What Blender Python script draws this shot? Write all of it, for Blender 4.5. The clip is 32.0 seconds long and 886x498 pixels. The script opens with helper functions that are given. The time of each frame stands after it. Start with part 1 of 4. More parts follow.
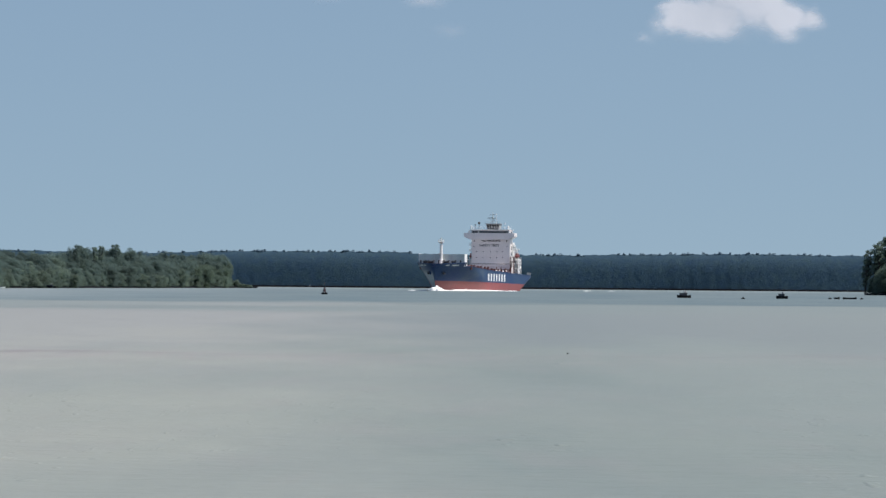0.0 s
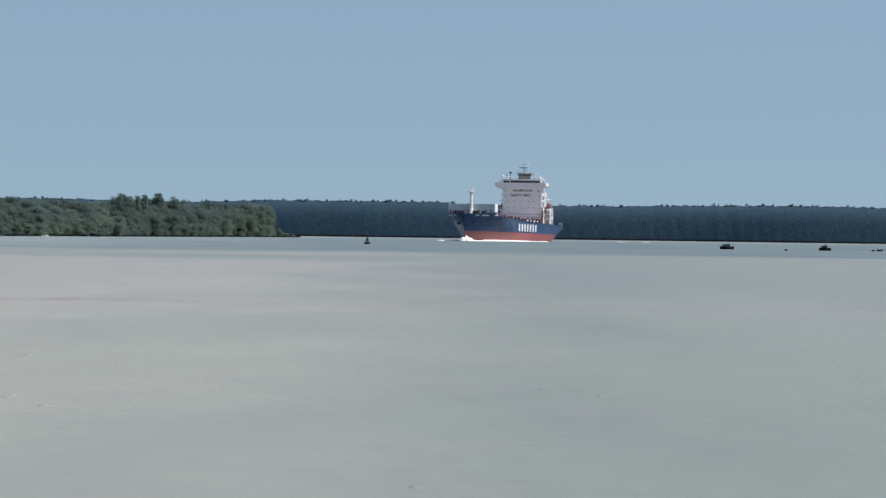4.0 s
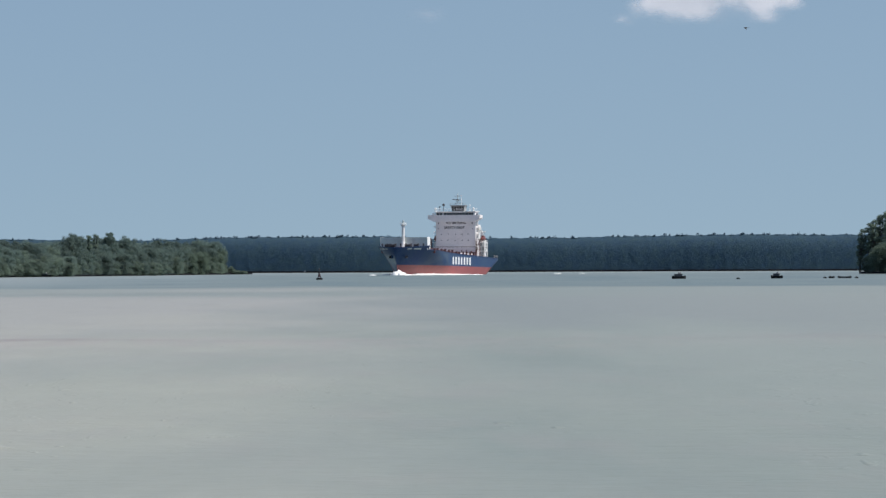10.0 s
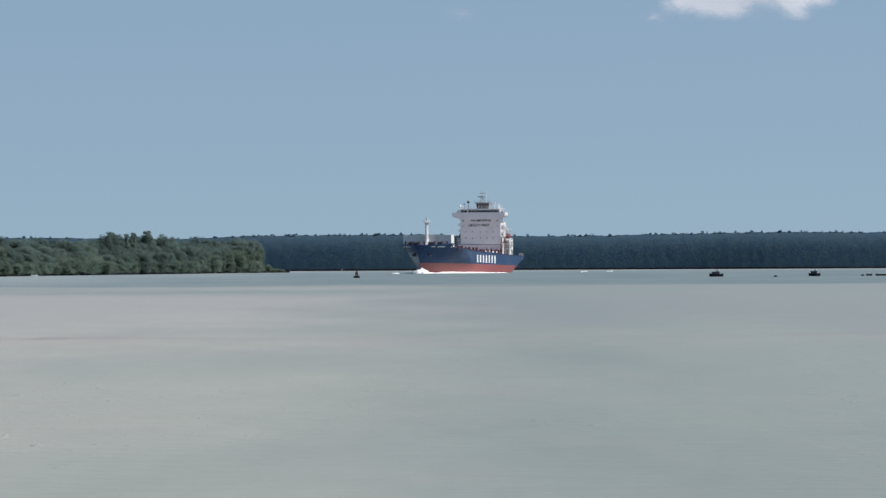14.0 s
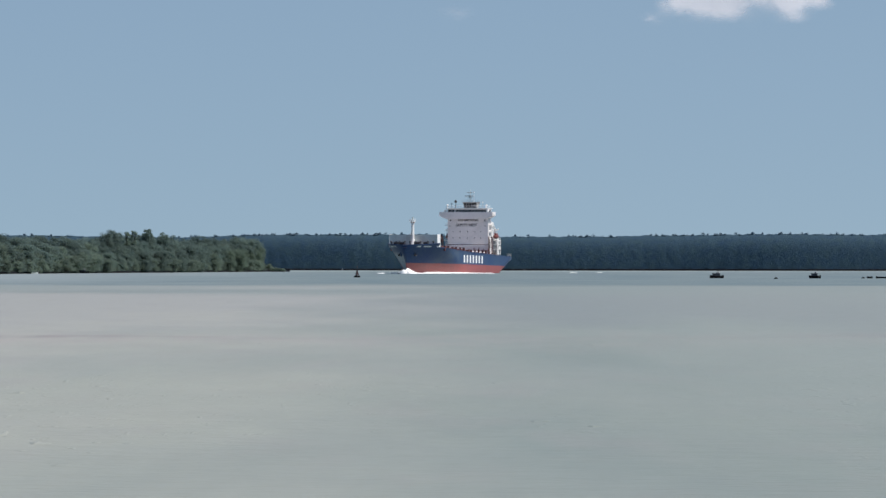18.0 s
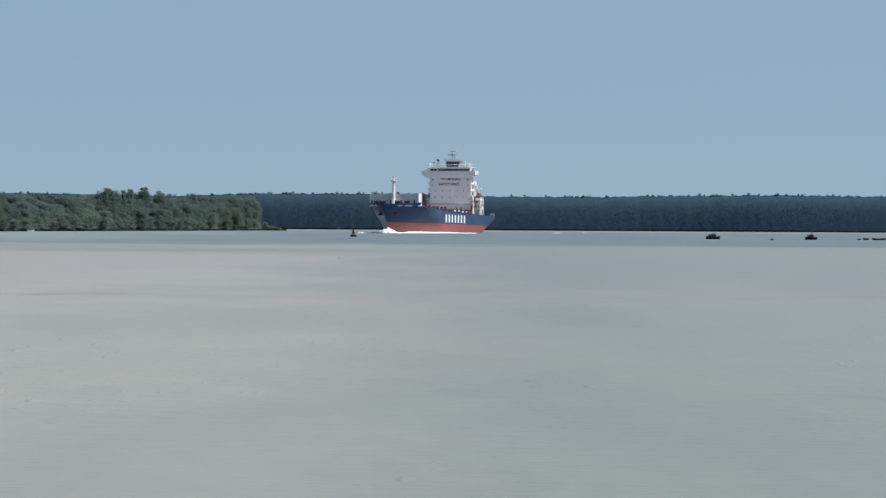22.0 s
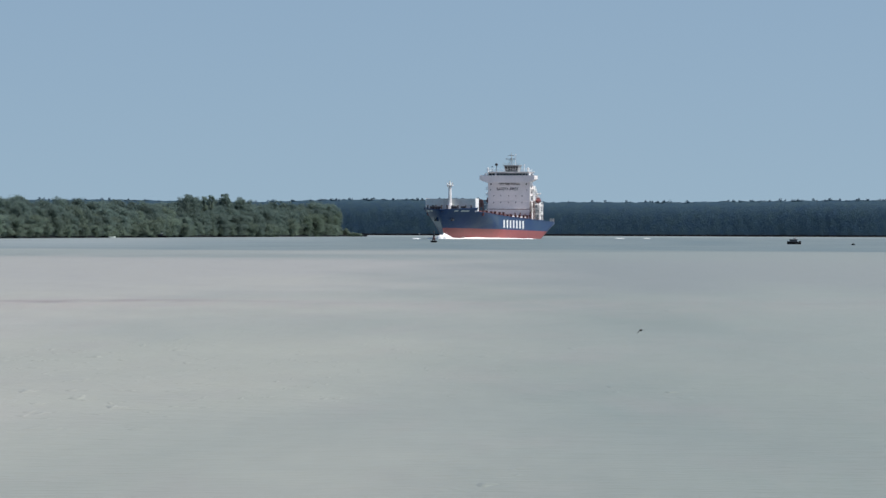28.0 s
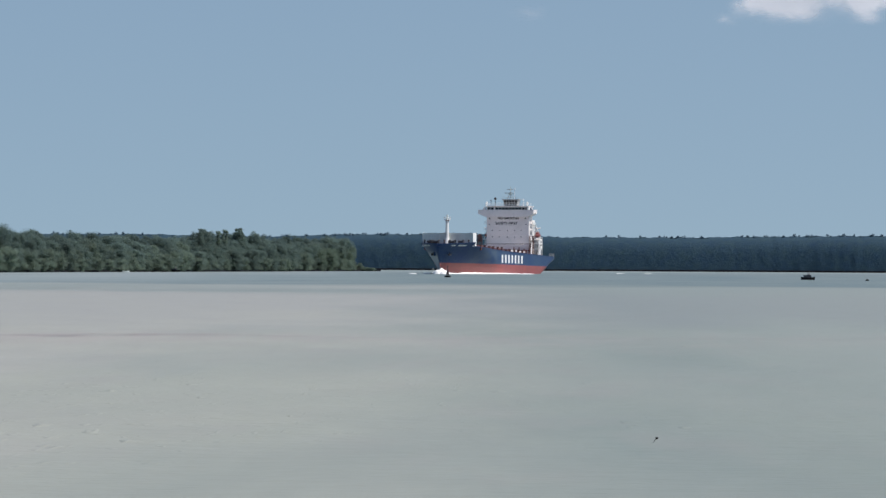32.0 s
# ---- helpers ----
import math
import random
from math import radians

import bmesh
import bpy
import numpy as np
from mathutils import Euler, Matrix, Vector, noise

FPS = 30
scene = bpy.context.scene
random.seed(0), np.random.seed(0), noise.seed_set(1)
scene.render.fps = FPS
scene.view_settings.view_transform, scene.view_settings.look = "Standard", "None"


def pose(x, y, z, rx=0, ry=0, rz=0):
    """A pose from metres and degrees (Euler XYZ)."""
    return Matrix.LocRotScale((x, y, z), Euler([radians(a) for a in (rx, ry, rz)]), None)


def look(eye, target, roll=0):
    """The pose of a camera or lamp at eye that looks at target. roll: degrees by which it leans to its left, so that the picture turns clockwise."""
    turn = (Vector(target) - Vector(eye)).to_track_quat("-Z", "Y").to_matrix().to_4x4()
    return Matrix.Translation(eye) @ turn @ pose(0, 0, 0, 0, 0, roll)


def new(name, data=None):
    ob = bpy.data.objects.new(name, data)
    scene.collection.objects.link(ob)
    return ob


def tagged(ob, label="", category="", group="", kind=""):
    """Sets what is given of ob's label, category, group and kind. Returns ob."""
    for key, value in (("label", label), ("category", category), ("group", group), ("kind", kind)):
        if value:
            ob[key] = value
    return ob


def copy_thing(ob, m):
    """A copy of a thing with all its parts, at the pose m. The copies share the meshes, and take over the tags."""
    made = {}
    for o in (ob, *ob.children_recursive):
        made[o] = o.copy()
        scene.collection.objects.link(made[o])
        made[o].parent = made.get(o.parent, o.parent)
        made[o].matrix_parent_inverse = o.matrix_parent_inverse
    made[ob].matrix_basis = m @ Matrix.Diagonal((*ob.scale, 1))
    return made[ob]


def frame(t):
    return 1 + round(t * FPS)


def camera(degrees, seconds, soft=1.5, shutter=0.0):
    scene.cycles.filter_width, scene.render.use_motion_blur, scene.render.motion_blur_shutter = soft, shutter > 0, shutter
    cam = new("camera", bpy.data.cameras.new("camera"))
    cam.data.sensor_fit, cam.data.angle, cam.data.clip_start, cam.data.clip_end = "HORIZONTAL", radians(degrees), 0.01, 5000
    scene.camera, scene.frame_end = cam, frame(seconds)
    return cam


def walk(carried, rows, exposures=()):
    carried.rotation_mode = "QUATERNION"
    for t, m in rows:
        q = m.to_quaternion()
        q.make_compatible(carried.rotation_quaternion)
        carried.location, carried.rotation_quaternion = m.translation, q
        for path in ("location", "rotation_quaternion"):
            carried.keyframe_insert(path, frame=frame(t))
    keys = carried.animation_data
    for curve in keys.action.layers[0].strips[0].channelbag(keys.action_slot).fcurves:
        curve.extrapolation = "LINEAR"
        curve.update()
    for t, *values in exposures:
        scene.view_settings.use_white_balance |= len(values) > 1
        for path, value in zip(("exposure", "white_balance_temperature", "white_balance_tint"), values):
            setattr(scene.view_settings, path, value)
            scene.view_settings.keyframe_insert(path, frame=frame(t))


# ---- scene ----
# Camera: hand-held on the bank, it only turns.
EYE = Vector((0, 0, 4.5))
cam = camera(12.515, 32.0, soft=1.45)
# seconds, turn to the right, upward tilt, lean (degrees)
# path start
PATH = [
    (0.0, 0.1214, 0.4499, 0.497), (0.5, -0.0385, 0.4957, 0.384), (1.0, -0.0714, 0.5123, 0.497), (1.5, -0.087, 0.5515, 0.384),
    (2.0, -0.171, 0.5429, 0.379), (2.5, -0.2505, 0.3467, 0.558), (3.0, -0.3952, 0.013, 0.733), (3.5, -0.5238, -0.2692, 0.728),
    (5.5, -0.2311, -0.1641, 1.026), (6.0, -0.4173, -0.0874, 0.913), (6.5, -0.439, 0.0004, 0.795), (7.0, -0.3631, -0.0109, 0.629),
    (7.5, -0.3351, -0.0752, 0.397), (8.0, -0.4204, -0.032, 0.118), (8.5, -0.2485, 0.1806, 0.065), (9.0, 0.0, 0.2644, 0.0),
    (9.5, 0.1044, 0.2553, -0.114), (10.0, 0.2007, 0.2217, -0.227), (10.5, 0.1083, 0.1499, -0.231), (11.0, -0.088, 0.1915, -0.122),
    (11.5, -0.3042, 0.2962, -0.114), (12.0, -0.5725, 0.2209, -0.296), (12.5, -0.7761, 0.2749, -0.462), (13.0, -0.7356, 0.3307, -0.462),
    (13.5, -0.4084, 0.1759, -0.349), (14.0, -0.3282, 0.1956, -0.284), (14.5, -0.4967, 0.1644, -0.17), (16.5, -0.4684, 0.2965, -0.118),
    (17.0, -0.4244, 0.2563, -0.114), (17.5, -0.3646, 0.2003, 0.004), (18.0, -0.3366, 0.1965, 0.057), (18.5, -0.2804, 0.0927, 0.17),
    (19.0, -0.2078, 0.0416, 0.341), (19.5, -0.1441, 0.1061, 0.341), (20.0, -0.0714, -0.0625, 0.227), (20.5, -0.1673, -0.368, 0.114),
    (21.0, -0.2479, -0.5167, 0.048), (21.5, -0.2378, -0.528, 0.227), (22.0, -0.2815, -0.3755, 0.336), (22.5, -0.3263, -0.1953, 0.397),
    (23.0, -0.4471, -0.108, 0.397), (23.5, -0.6756, -0.0143, 0.62), (24.0, -0.9513, -0.1205, 0.511), (24.5, -1.055, -0.1696, 0.52),
    (25.0, -0.9702, -0.1778, 0.629), (25.5, -0.903, -0.4139, 0.686), (27.5, -1.3426, -0.4539, 0.341), (28.0, -1.4245, -0.3001, 0.218),
    (28.5, -1.3378, -0.0849, 0.048), (29.0, -0.825, 0.2572, -0.122), (29.5, -0.9613, 0.1898, -0.179), (30.0, -1.2906, -0.3283, -0.579),
    (30.5, -1.4917, -0.6147, -1.033), (31.0, -1.7119, -0.4236, -0.977), (31.5, -1.9679, -0.0576, -0.402), (32.0, -1.6227, 0.1936, 0.336),
]
# path end


def aim(turn, tilt, lean):
    a, b = radians(turn), radians(tilt)
    way = Vector((math.sin(a) * math.cos(b), math.cos(a) * math.cos(b), math.sin(b)))
    return look(EYE, EYE + way * 100, lean)


walk(cam, [(t, aim(a, b, c)) for t, a, b, c in PATH],
     [(0.0, 0.485), (2.5, 0.49), (6.0, 0.52), (8.5, 0.49), (11.0, 0.48), (19.5, 0.48), (23.0, 0.51), (25.0, 0.495), (28.0, 0.52), (29.0, 0.495), (30.0, 0.515), (31.3, 0.515), (32.0, 0.455)])

# ---- world and sun ----
SUN_EL, SUN_AZ = radians(56), radians(100)       # azimuth clockwise from +y
world = bpy.data.worlds.new("world")
scene.world = world
world.use_nodes = True
wn, wl = world.node_tree.nodes, world.node_tree.links
sky = wn.new("ShaderNodeTexSky")
sky.sky_type, sky.sun_disc = "NISHITA", False
sky.sun_elevation, sky.sun_rotation = SUN_EL, SUN_AZ
sky.air_density, sky.dust_density, sky.ozone_density = 1.0, 0.8, 1.7
# clear tropical air: the pale band at the very horizon is thin, so the blue begins low
way, lift, unit = wn.new("ShaderNodeTexCoord"), wn.new("ShaderNodeVectorMath"), wn.new("ShaderNodeVectorMath")
lift.operation, unit.operation = "MULTIPLY_ADD", "NORMALIZE"
lift.inputs[1].default_value, lift.inputs[2].default_value = (1, 1, 0.6), (0, 0, 0.128)
wl.new(way.outputs["Generated"], lift.inputs[0]), wl.new(lift.outputs[0], unit.inputs[0]), wl.new(unit.outputs[0], sky.inputs["Vector"])
wl.new(sky.outputs[0], wn["Background"].inputs[0])
wn["Background"].inputs[1].default_value = 0.071
sun = new("sun", bpy.data.lights.new("sun", "SUN"))
sun.data.energy, sun.data.angle, sun.data.color = 3.4, radians(0.53), (1.0, 0.95, 0.88)
sun.matrix_world = look((math.sin(SUN_AZ) * math.cos(SUN_EL) * 500, math.cos(SUN_AZ) * math.cos(SUN_EL) * 500, math.sin(SUN_EL) * 500), (0, 0, 0))
scene.view_settings.exposure = 0.48


# ---- materials ----
def mat(name, col, rough=0.6, metal=0.0, vary=0.15, size=1.0, fine=0.0, bump=0.0, spec=0.5, per_object=0.0, col2=None):
    """A painted or natural surface: col drifts towards col2 by noise of two sizes (metres)."""
    m = bpy.data.materials.new(name)
    m.use_nodes = True
    n, l = m.node_tree.nodes, m.node_tree.links
    b = n["Principled BSDF"]
    b.inputs["Roughness"].default_value, b.inputs["Metallic"].default_value = rough, metal
    b.inputs["Specular IOR Level"].default_value = spec
    col2 = col2 or tuple(c * (1 - 2.2 * vary) for c in col)
    co = n.new("ShaderNodeTexCoord")
    big, small = n.new("ShaderNodeTexNoise"), n.new("ShaderNodeTexNoise")
    big.inputs["Scale"].default_value, small.inputs["Scale"].default_value = 1 / size, 1 / (fine or size / 7)
    big.inputs["Detail"].default_value, small.inputs["Detail"].default_value = 4, 3
    l.new(co.outputs["Object"], big.inputs["Vector"]), l.new(co.outputs["Object"], small.inputs["Vector"])
    add = n.new("ShaderNodeMath")
    add.operation = "ADD"
    l.new(big.outputs["Fac"], add.inputs[0]), l.new(small.outputs["Fac"], add.inputs[1])
    ramp = n.new("ShaderNodeMapRange")
    ramp.inputs["From Min"].default_value, ramp.inputs["From Max"].default_value = 0.7, 1.3
    l.new(add.outputs[0], ramp.inputs["Value"])
    mix = n.new("ShaderNodeMix")
    mix.data_type = "RGBA"
    mix.inputs["A"].default_value, mix.inputs["B"].default_value = (*col, 1), (*col2, 1)
    l.new(ramp.outputs[0], mix.inputs["Factor"])
    out = mix.outputs["Result"]
    if per_object:
        hsv, inf, mr = n.new("ShaderNodeHueSaturation"), n.new("ShaderNodeObjectInfo"), n.new("ShaderNodeMapRange")
        mr.inputs["To Min"].default_value, mr.inputs["To Max"].default_value = 1 - per_object, 1 + per_object
        l.new(inf.outputs["Random"], mr.inputs["Value"]), l.new(mr.outputs[0], hsv.inputs["Value"])
        l.new(out, hsv.inputs["Color"])
        out = hsv.outputs[0]
    l.new(out, b.inputs["Base Color"])
    if bump:
        bp = n.new("ShaderNodeBump")
        bp.inputs["Strength"].default_value, bp.inputs["Distance"].default_value = bump, 0.05
        l.new(small.outputs["Fac"], bp.inputs["Height"]), l.new(bp.outputs[0], b.inputs["Normal"])
    return m


def leaf_mat(name, col, col2, object_vary=0.25, through_light=0.42, gloss=0.2):
    """Leaves: each leaf clump has its own tone, and each tree its own."""
    m = bpy.data.materials.new(name)
    m.use_nodes = True
    n, l = m.node_tree.nodes, m.node_tree.links
    b = n["Principled BSDF"]
    b.inputs["Roughness"].default_value, b.inputs["Specular IOR Level"].default_value = 0.65, gloss
    geo, inf, co, nz = (n.new("ShaderNode" + k) for k in ("NewGeometry", "ObjectInfo", "TexCoord", "TexNoise"))
    nz.inputs["Scale"].default_value = 0.22
    l.new(co.outputs["Object"], nz.inputs["Vector"])
    a1, a2 = n.new("ShaderNodeMath"), n.new("ShaderNodeMapRange")
    a1.operation = "ADD"
    own = n.new("ShaderNodeMath")
    own.operation = "MULTIPLY"
    own.inputs[1].default_value = 0.35
    l.new(geo.outputs["Random Per Island"], own.inputs[0])
    l.new(own.outputs[0], a1.inputs[0]), l.new(nz.outputs["Fac"], a1.inputs[1])
    a2.inputs["From Min"].default_value, a2.inputs["From Max"].default_value = 0.3, 1.05
    l.new(a1.outputs[0], a2.inputs["Value"])
    mix, hsv, mr = n.new("ShaderNodeMix"), n.new("ShaderNodeHueSaturation"), n.new("ShaderNodeMapRange")
    mix.data_type = "RGBA"
    mix.inputs["A"].default_value, mix.inputs["B"].default_value = (*col, 1), (*col2, 1)
    l.new(a2.outputs[0], mix.inputs["Factor"])
    thin, both = n.new("ShaderNodeBsdfTranslucent"), n.new("ShaderNodeMixShader")
    both.inputs[0].default_value = through_light
    l.new(hsv.outputs[0], thin.inputs["Color"]), l.new(b.outputs[0], both.inputs[1]), l.new(thin.outputs[0], both.inputs[2])
    l.new(both.outputs[0], n["Material Output"].inputs["Surface"])
    mr.inputs["To Min"].default_value, mr.inputs["To Max"].default_value = 1 - object_vary, 1 + object_vary
    l.new(inf.outputs["Random"], mr.inputs["Value"]), l.new(mr.outputs[0], hsv.inputs["Value"])
    l.new(mix.outputs["Result"], hsv.inputs["Color"]), l.new(hsv.outputs[0], b.inputs["Base Color"])
    return m


def water_mat():
    """Silty river: calm beige-grey water near by, a wind-ruffled reach beyond a current line with the sky's reflection
    put into its bluer colour.
    """
    m = bpy.data.materials.new("river_water")
    m.use_nodes = True
    n, l = m.node_tree.nodes, m.node_tree.links
    b = n["Principled BSDF"]
    co = n.new("ShaderNodeTexCoord")

    def streaks(sx, sy, detail=5):
        mp, nz = n.new("ShaderNodeMapping"), n.new("ShaderNodeTexNoise")
        mp.inputs["Scale"].default_value = (1 / sx, 1 / sy, 1)
        nz.inputs["Scale"].default_value, nz.inputs["Detail"].default_value = 1.0, detail
        l.new(co.outputs["Object"], mp.inputs["Vector"]), l.new(mp.outputs[0], nz.inputs["Vector"])
        return nz.outputs["Fac"]

    def ranged(v, a, c, lo=0.0, hi=1.0):
        r = n.new("ShaderNodeMapRange")
        for k, x in (("From Min", a), ("From Max", c), ("To Min", lo), ("To Max", hi)):
            r.inputs[k].default_value = x
        l.new(v, r.inputs["Value"])
        return r.outputs[0]

    def calc(op, a, c):
        r = n.new("ShaderNodeMath")
        r.operation = op
        for i, v in enumerate((a, c)):
            if isinstance(v, (int, float)):
                r.inputs[i].default_value = v
            else:
                l.new(v, r.inputs[i])
        return r.outputs[0]

    def mixed(f, a, c):
        r = n.new("ShaderNodeMix")
        r.data_type = "RGBA"
        l.new(f, r.inputs["Factor"])
        for k, v in (("A", a), ("B", c)):
            if isinstance(v, tuple):
                r.inputs[k].default_value = (*v, 1)
            else:
                l.new(v, r.inputs[k])
        return r.outputs["Result"]

    sep = n.new("ShaderNodeSeparateXYZ")
    l.new(co.outputs["Object"], sep.inputs[0])
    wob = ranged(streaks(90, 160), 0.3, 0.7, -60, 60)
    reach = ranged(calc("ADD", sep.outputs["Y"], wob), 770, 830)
    silt = mixed(ranged(streaks(18, 60), 0.35, 0.65), (0.246, 0.268, 0.212), (0.230, 0.254, 0.210))
    # paler on the left, darker to the right
    rightward = ranged(calc("ADD", sep.outputs["X"], ranged(streaks(14, 70), 0.3, 0.7, -10, 10)), -24, 8)
    silt = mixed(rightward, mixed(ranged(streaks(16, 50), 0.35, 0.65), (0.414, 0.398, 0.318), (0.388, 0.372, 0.312)), silt)
    silt = mixed(ranged(streaks(4.0, 18), 0.5, 0.75, 0, 0.45), silt, (0.33, 0.295, 0.255))
    # somewhat paler again further right
    right_pale = ranged(calc("ADD", sep.outputs["X"], ranged(streaks(10, 60), 0.3, 0.7, -4, 4)), 3, 18, 0, 0.7)
    silt = mixed(right_pale, silt, (0.300, 0.316, 0.262))
    ragged = calc("ADD", sep.outputs["Y"], ranged(streaks(24, 110), 0.3, 0.7, -90, 90))
    silt = mixed(calc("MULTIPLY", ranged(ragged, 230, 420, 0, 0.5), ranged(rightward, 0, 1, 1, 0.25)), silt, (0.335, 0.315, 0.286))
    # a darker, lilac-grey tongue in mid river
    tongue = calc("MULTIPLY", calc("MULTIPLY", ranged(ragged, 250, 340), ranged(ragged, 660, 560)), calc("MULTIPLY", rightward, ranged(sep.outputs["X"], 15, 60, 1, 0.25)))
    silt = mixed(calc("MULTIPLY", tongue, 0.6), silt, (0.236, 0.241, 0.218))
    # green-grey drift next to the current line
    drift = calc("MULTIPLY", ranged(calc("ADD", sep.outputs["Y"], wob), 540, 640), ranged(streaks(60, 90), 0.4, 0.58, 0.4, 0.95))
    silt = mixed(drift, silt, (0.256, 0.276, 0.234))
    seam = calc("ADD", sep.outputs["Y"], ranged(streaks(30, 140), 0.3, 0.7, -40, 40))
    seam = calc("MULTIPLY", calc("MULTIPLY", ranged(seam, 590, 620), ranged(seam, 690, 650)), calc("MULTIPLY", ranged(sep.outputs["X"], 40, -25), ranged(streaks(16, 60), 0.4, 0.55, 0.55, 1)))
    silt = mixed(seam, silt, (0.246, 0.262, 0.222))
    # a broken rust-coloured scum line, and a paler rosy smear below it
    line = calc("ADD", sep.outputs["Y"], ranged(streaks(30, 70), 0.3, 0.7, -16, 16))
    reddish = ranged(sep.outputs["X"], -12, -22, 0.3, 1)
    band = calc("MULTIPLY", calc("MULTIPLY", ranged(line, 238, 241), ranged(line, 248, 244)), calc("MULTIPLY", reddish, ranged(streaks(2.6, 30, 4), 0.36, 0.52, 0.3, 1)))
    silt = mixed(calc("MULTIPLY", band, 0.75), silt, (0.240, 0.192, 0.166))
    smear = calc("MULTIPLY", calc("MULTIPLY", ranged(line, 205, 228), ranged(line, 262, 244)), calc("MULTIPLY", ranged(rightward, 0, 1, 0.55, 0.2), ranged(streaks(1.6, 12, 4), 0.38, 0.62, 0.2, 1)))
    silt = mixed(smear, silt, (0.40, 0.335, 0.292))
    # greenish shallows with small wavelets
    patch = calc("ADD", sep.outputs["Y"], ranged(streaks(3, 16), 0.3, 0.7, -16, 16))
    patch = calc("MULTIPLY", calc("MULTIPLY", ranged(patch, 96, 122), ranged(patch, 172, 152)), ranged(sep.outputs["X"], 1, -9, 0.05, 1))
    silt = mixed(calc("MULTIPLY", patch, 0.4), silt, (0.378, 0.376, 0.286))
    grain = calc("ADD", ranged(streaks(4.0, 13, 4), 0.3, 0.7, 0.875, 0.945), ranged(streaks(0.7, 4.5, 3), 0.3, 0.7, -0.03, 0.03))
    fine = n.new("ShaderNodeHueSaturation")
    l.new(silt, fine.inputs["Color"]), l.new(grain, fine.inputs["Value"])
    silt = fine.outputs[0]
    # sky blue that the ripples reflect, mixed into the base colour
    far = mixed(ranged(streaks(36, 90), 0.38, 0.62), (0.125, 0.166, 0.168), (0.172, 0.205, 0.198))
    # pale strip off the far bank: reflected sky put into the colour
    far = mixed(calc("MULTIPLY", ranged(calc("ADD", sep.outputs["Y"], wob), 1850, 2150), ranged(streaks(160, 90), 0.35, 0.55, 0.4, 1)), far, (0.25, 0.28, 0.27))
    # paler again towards the left bank
    pale_left = ranged(calc("ADD", sep.outputs["X"], ranged(streaks(40, 120), 0.3, 0.7, -30, 30)), -50, -150)
    far = mixed(calc("MULTIPLY", pale_left, ranged(streaks(120, 50), 0.35, 0.6, 0.3, 1)), far, (0.27, 0.30, 0.295))
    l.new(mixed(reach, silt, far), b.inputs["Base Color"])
    l.new(ranged(reach, 0, 1, 0.32, 0.42), b.inputs["Roughness"])
    b.inputs["IOR"].default_value = 1.33
    bp = n.new("ShaderNodeBump")
    bp.inputs["Strength"].default_value, bp.inputs["Distance"].default_value = 0.25, 0.25
    l.new(calc("ADD", streaks(3.0, 1.2), streaks(0.7, 0.35)), bp.inputs["Height"])
    # scattered single wavelets on the calm reach
    lone = calc("MULTIPLY", ranged(streaks(0.8, 2.6, 2), 0.62, 0.76), ranged(streaks(9, 40, 2), 0.52, 0.64))
    lone = calc("ADD", lone, calc("MULTIPLY", calc("MULTIPLY", patch, ranged(streaks(2.0, 6, 2), 0.5, 0.62, 0, 0.8)), ranged(streaks(0.35, 1.6, 2), 0.61, 0.74)))
    bq = n.new("ShaderNodeBump")
    bq.inputs["Strength"].default_value, bq.inputs["Distance"].default_value = 0.45, 0.2
    l.new(lone, bq.inputs["Height"]), l.new(bp.outputs[0], bq.inputs["Normal"]), l.new(bq.outputs[0], b.inputs["Normal"])
    return m


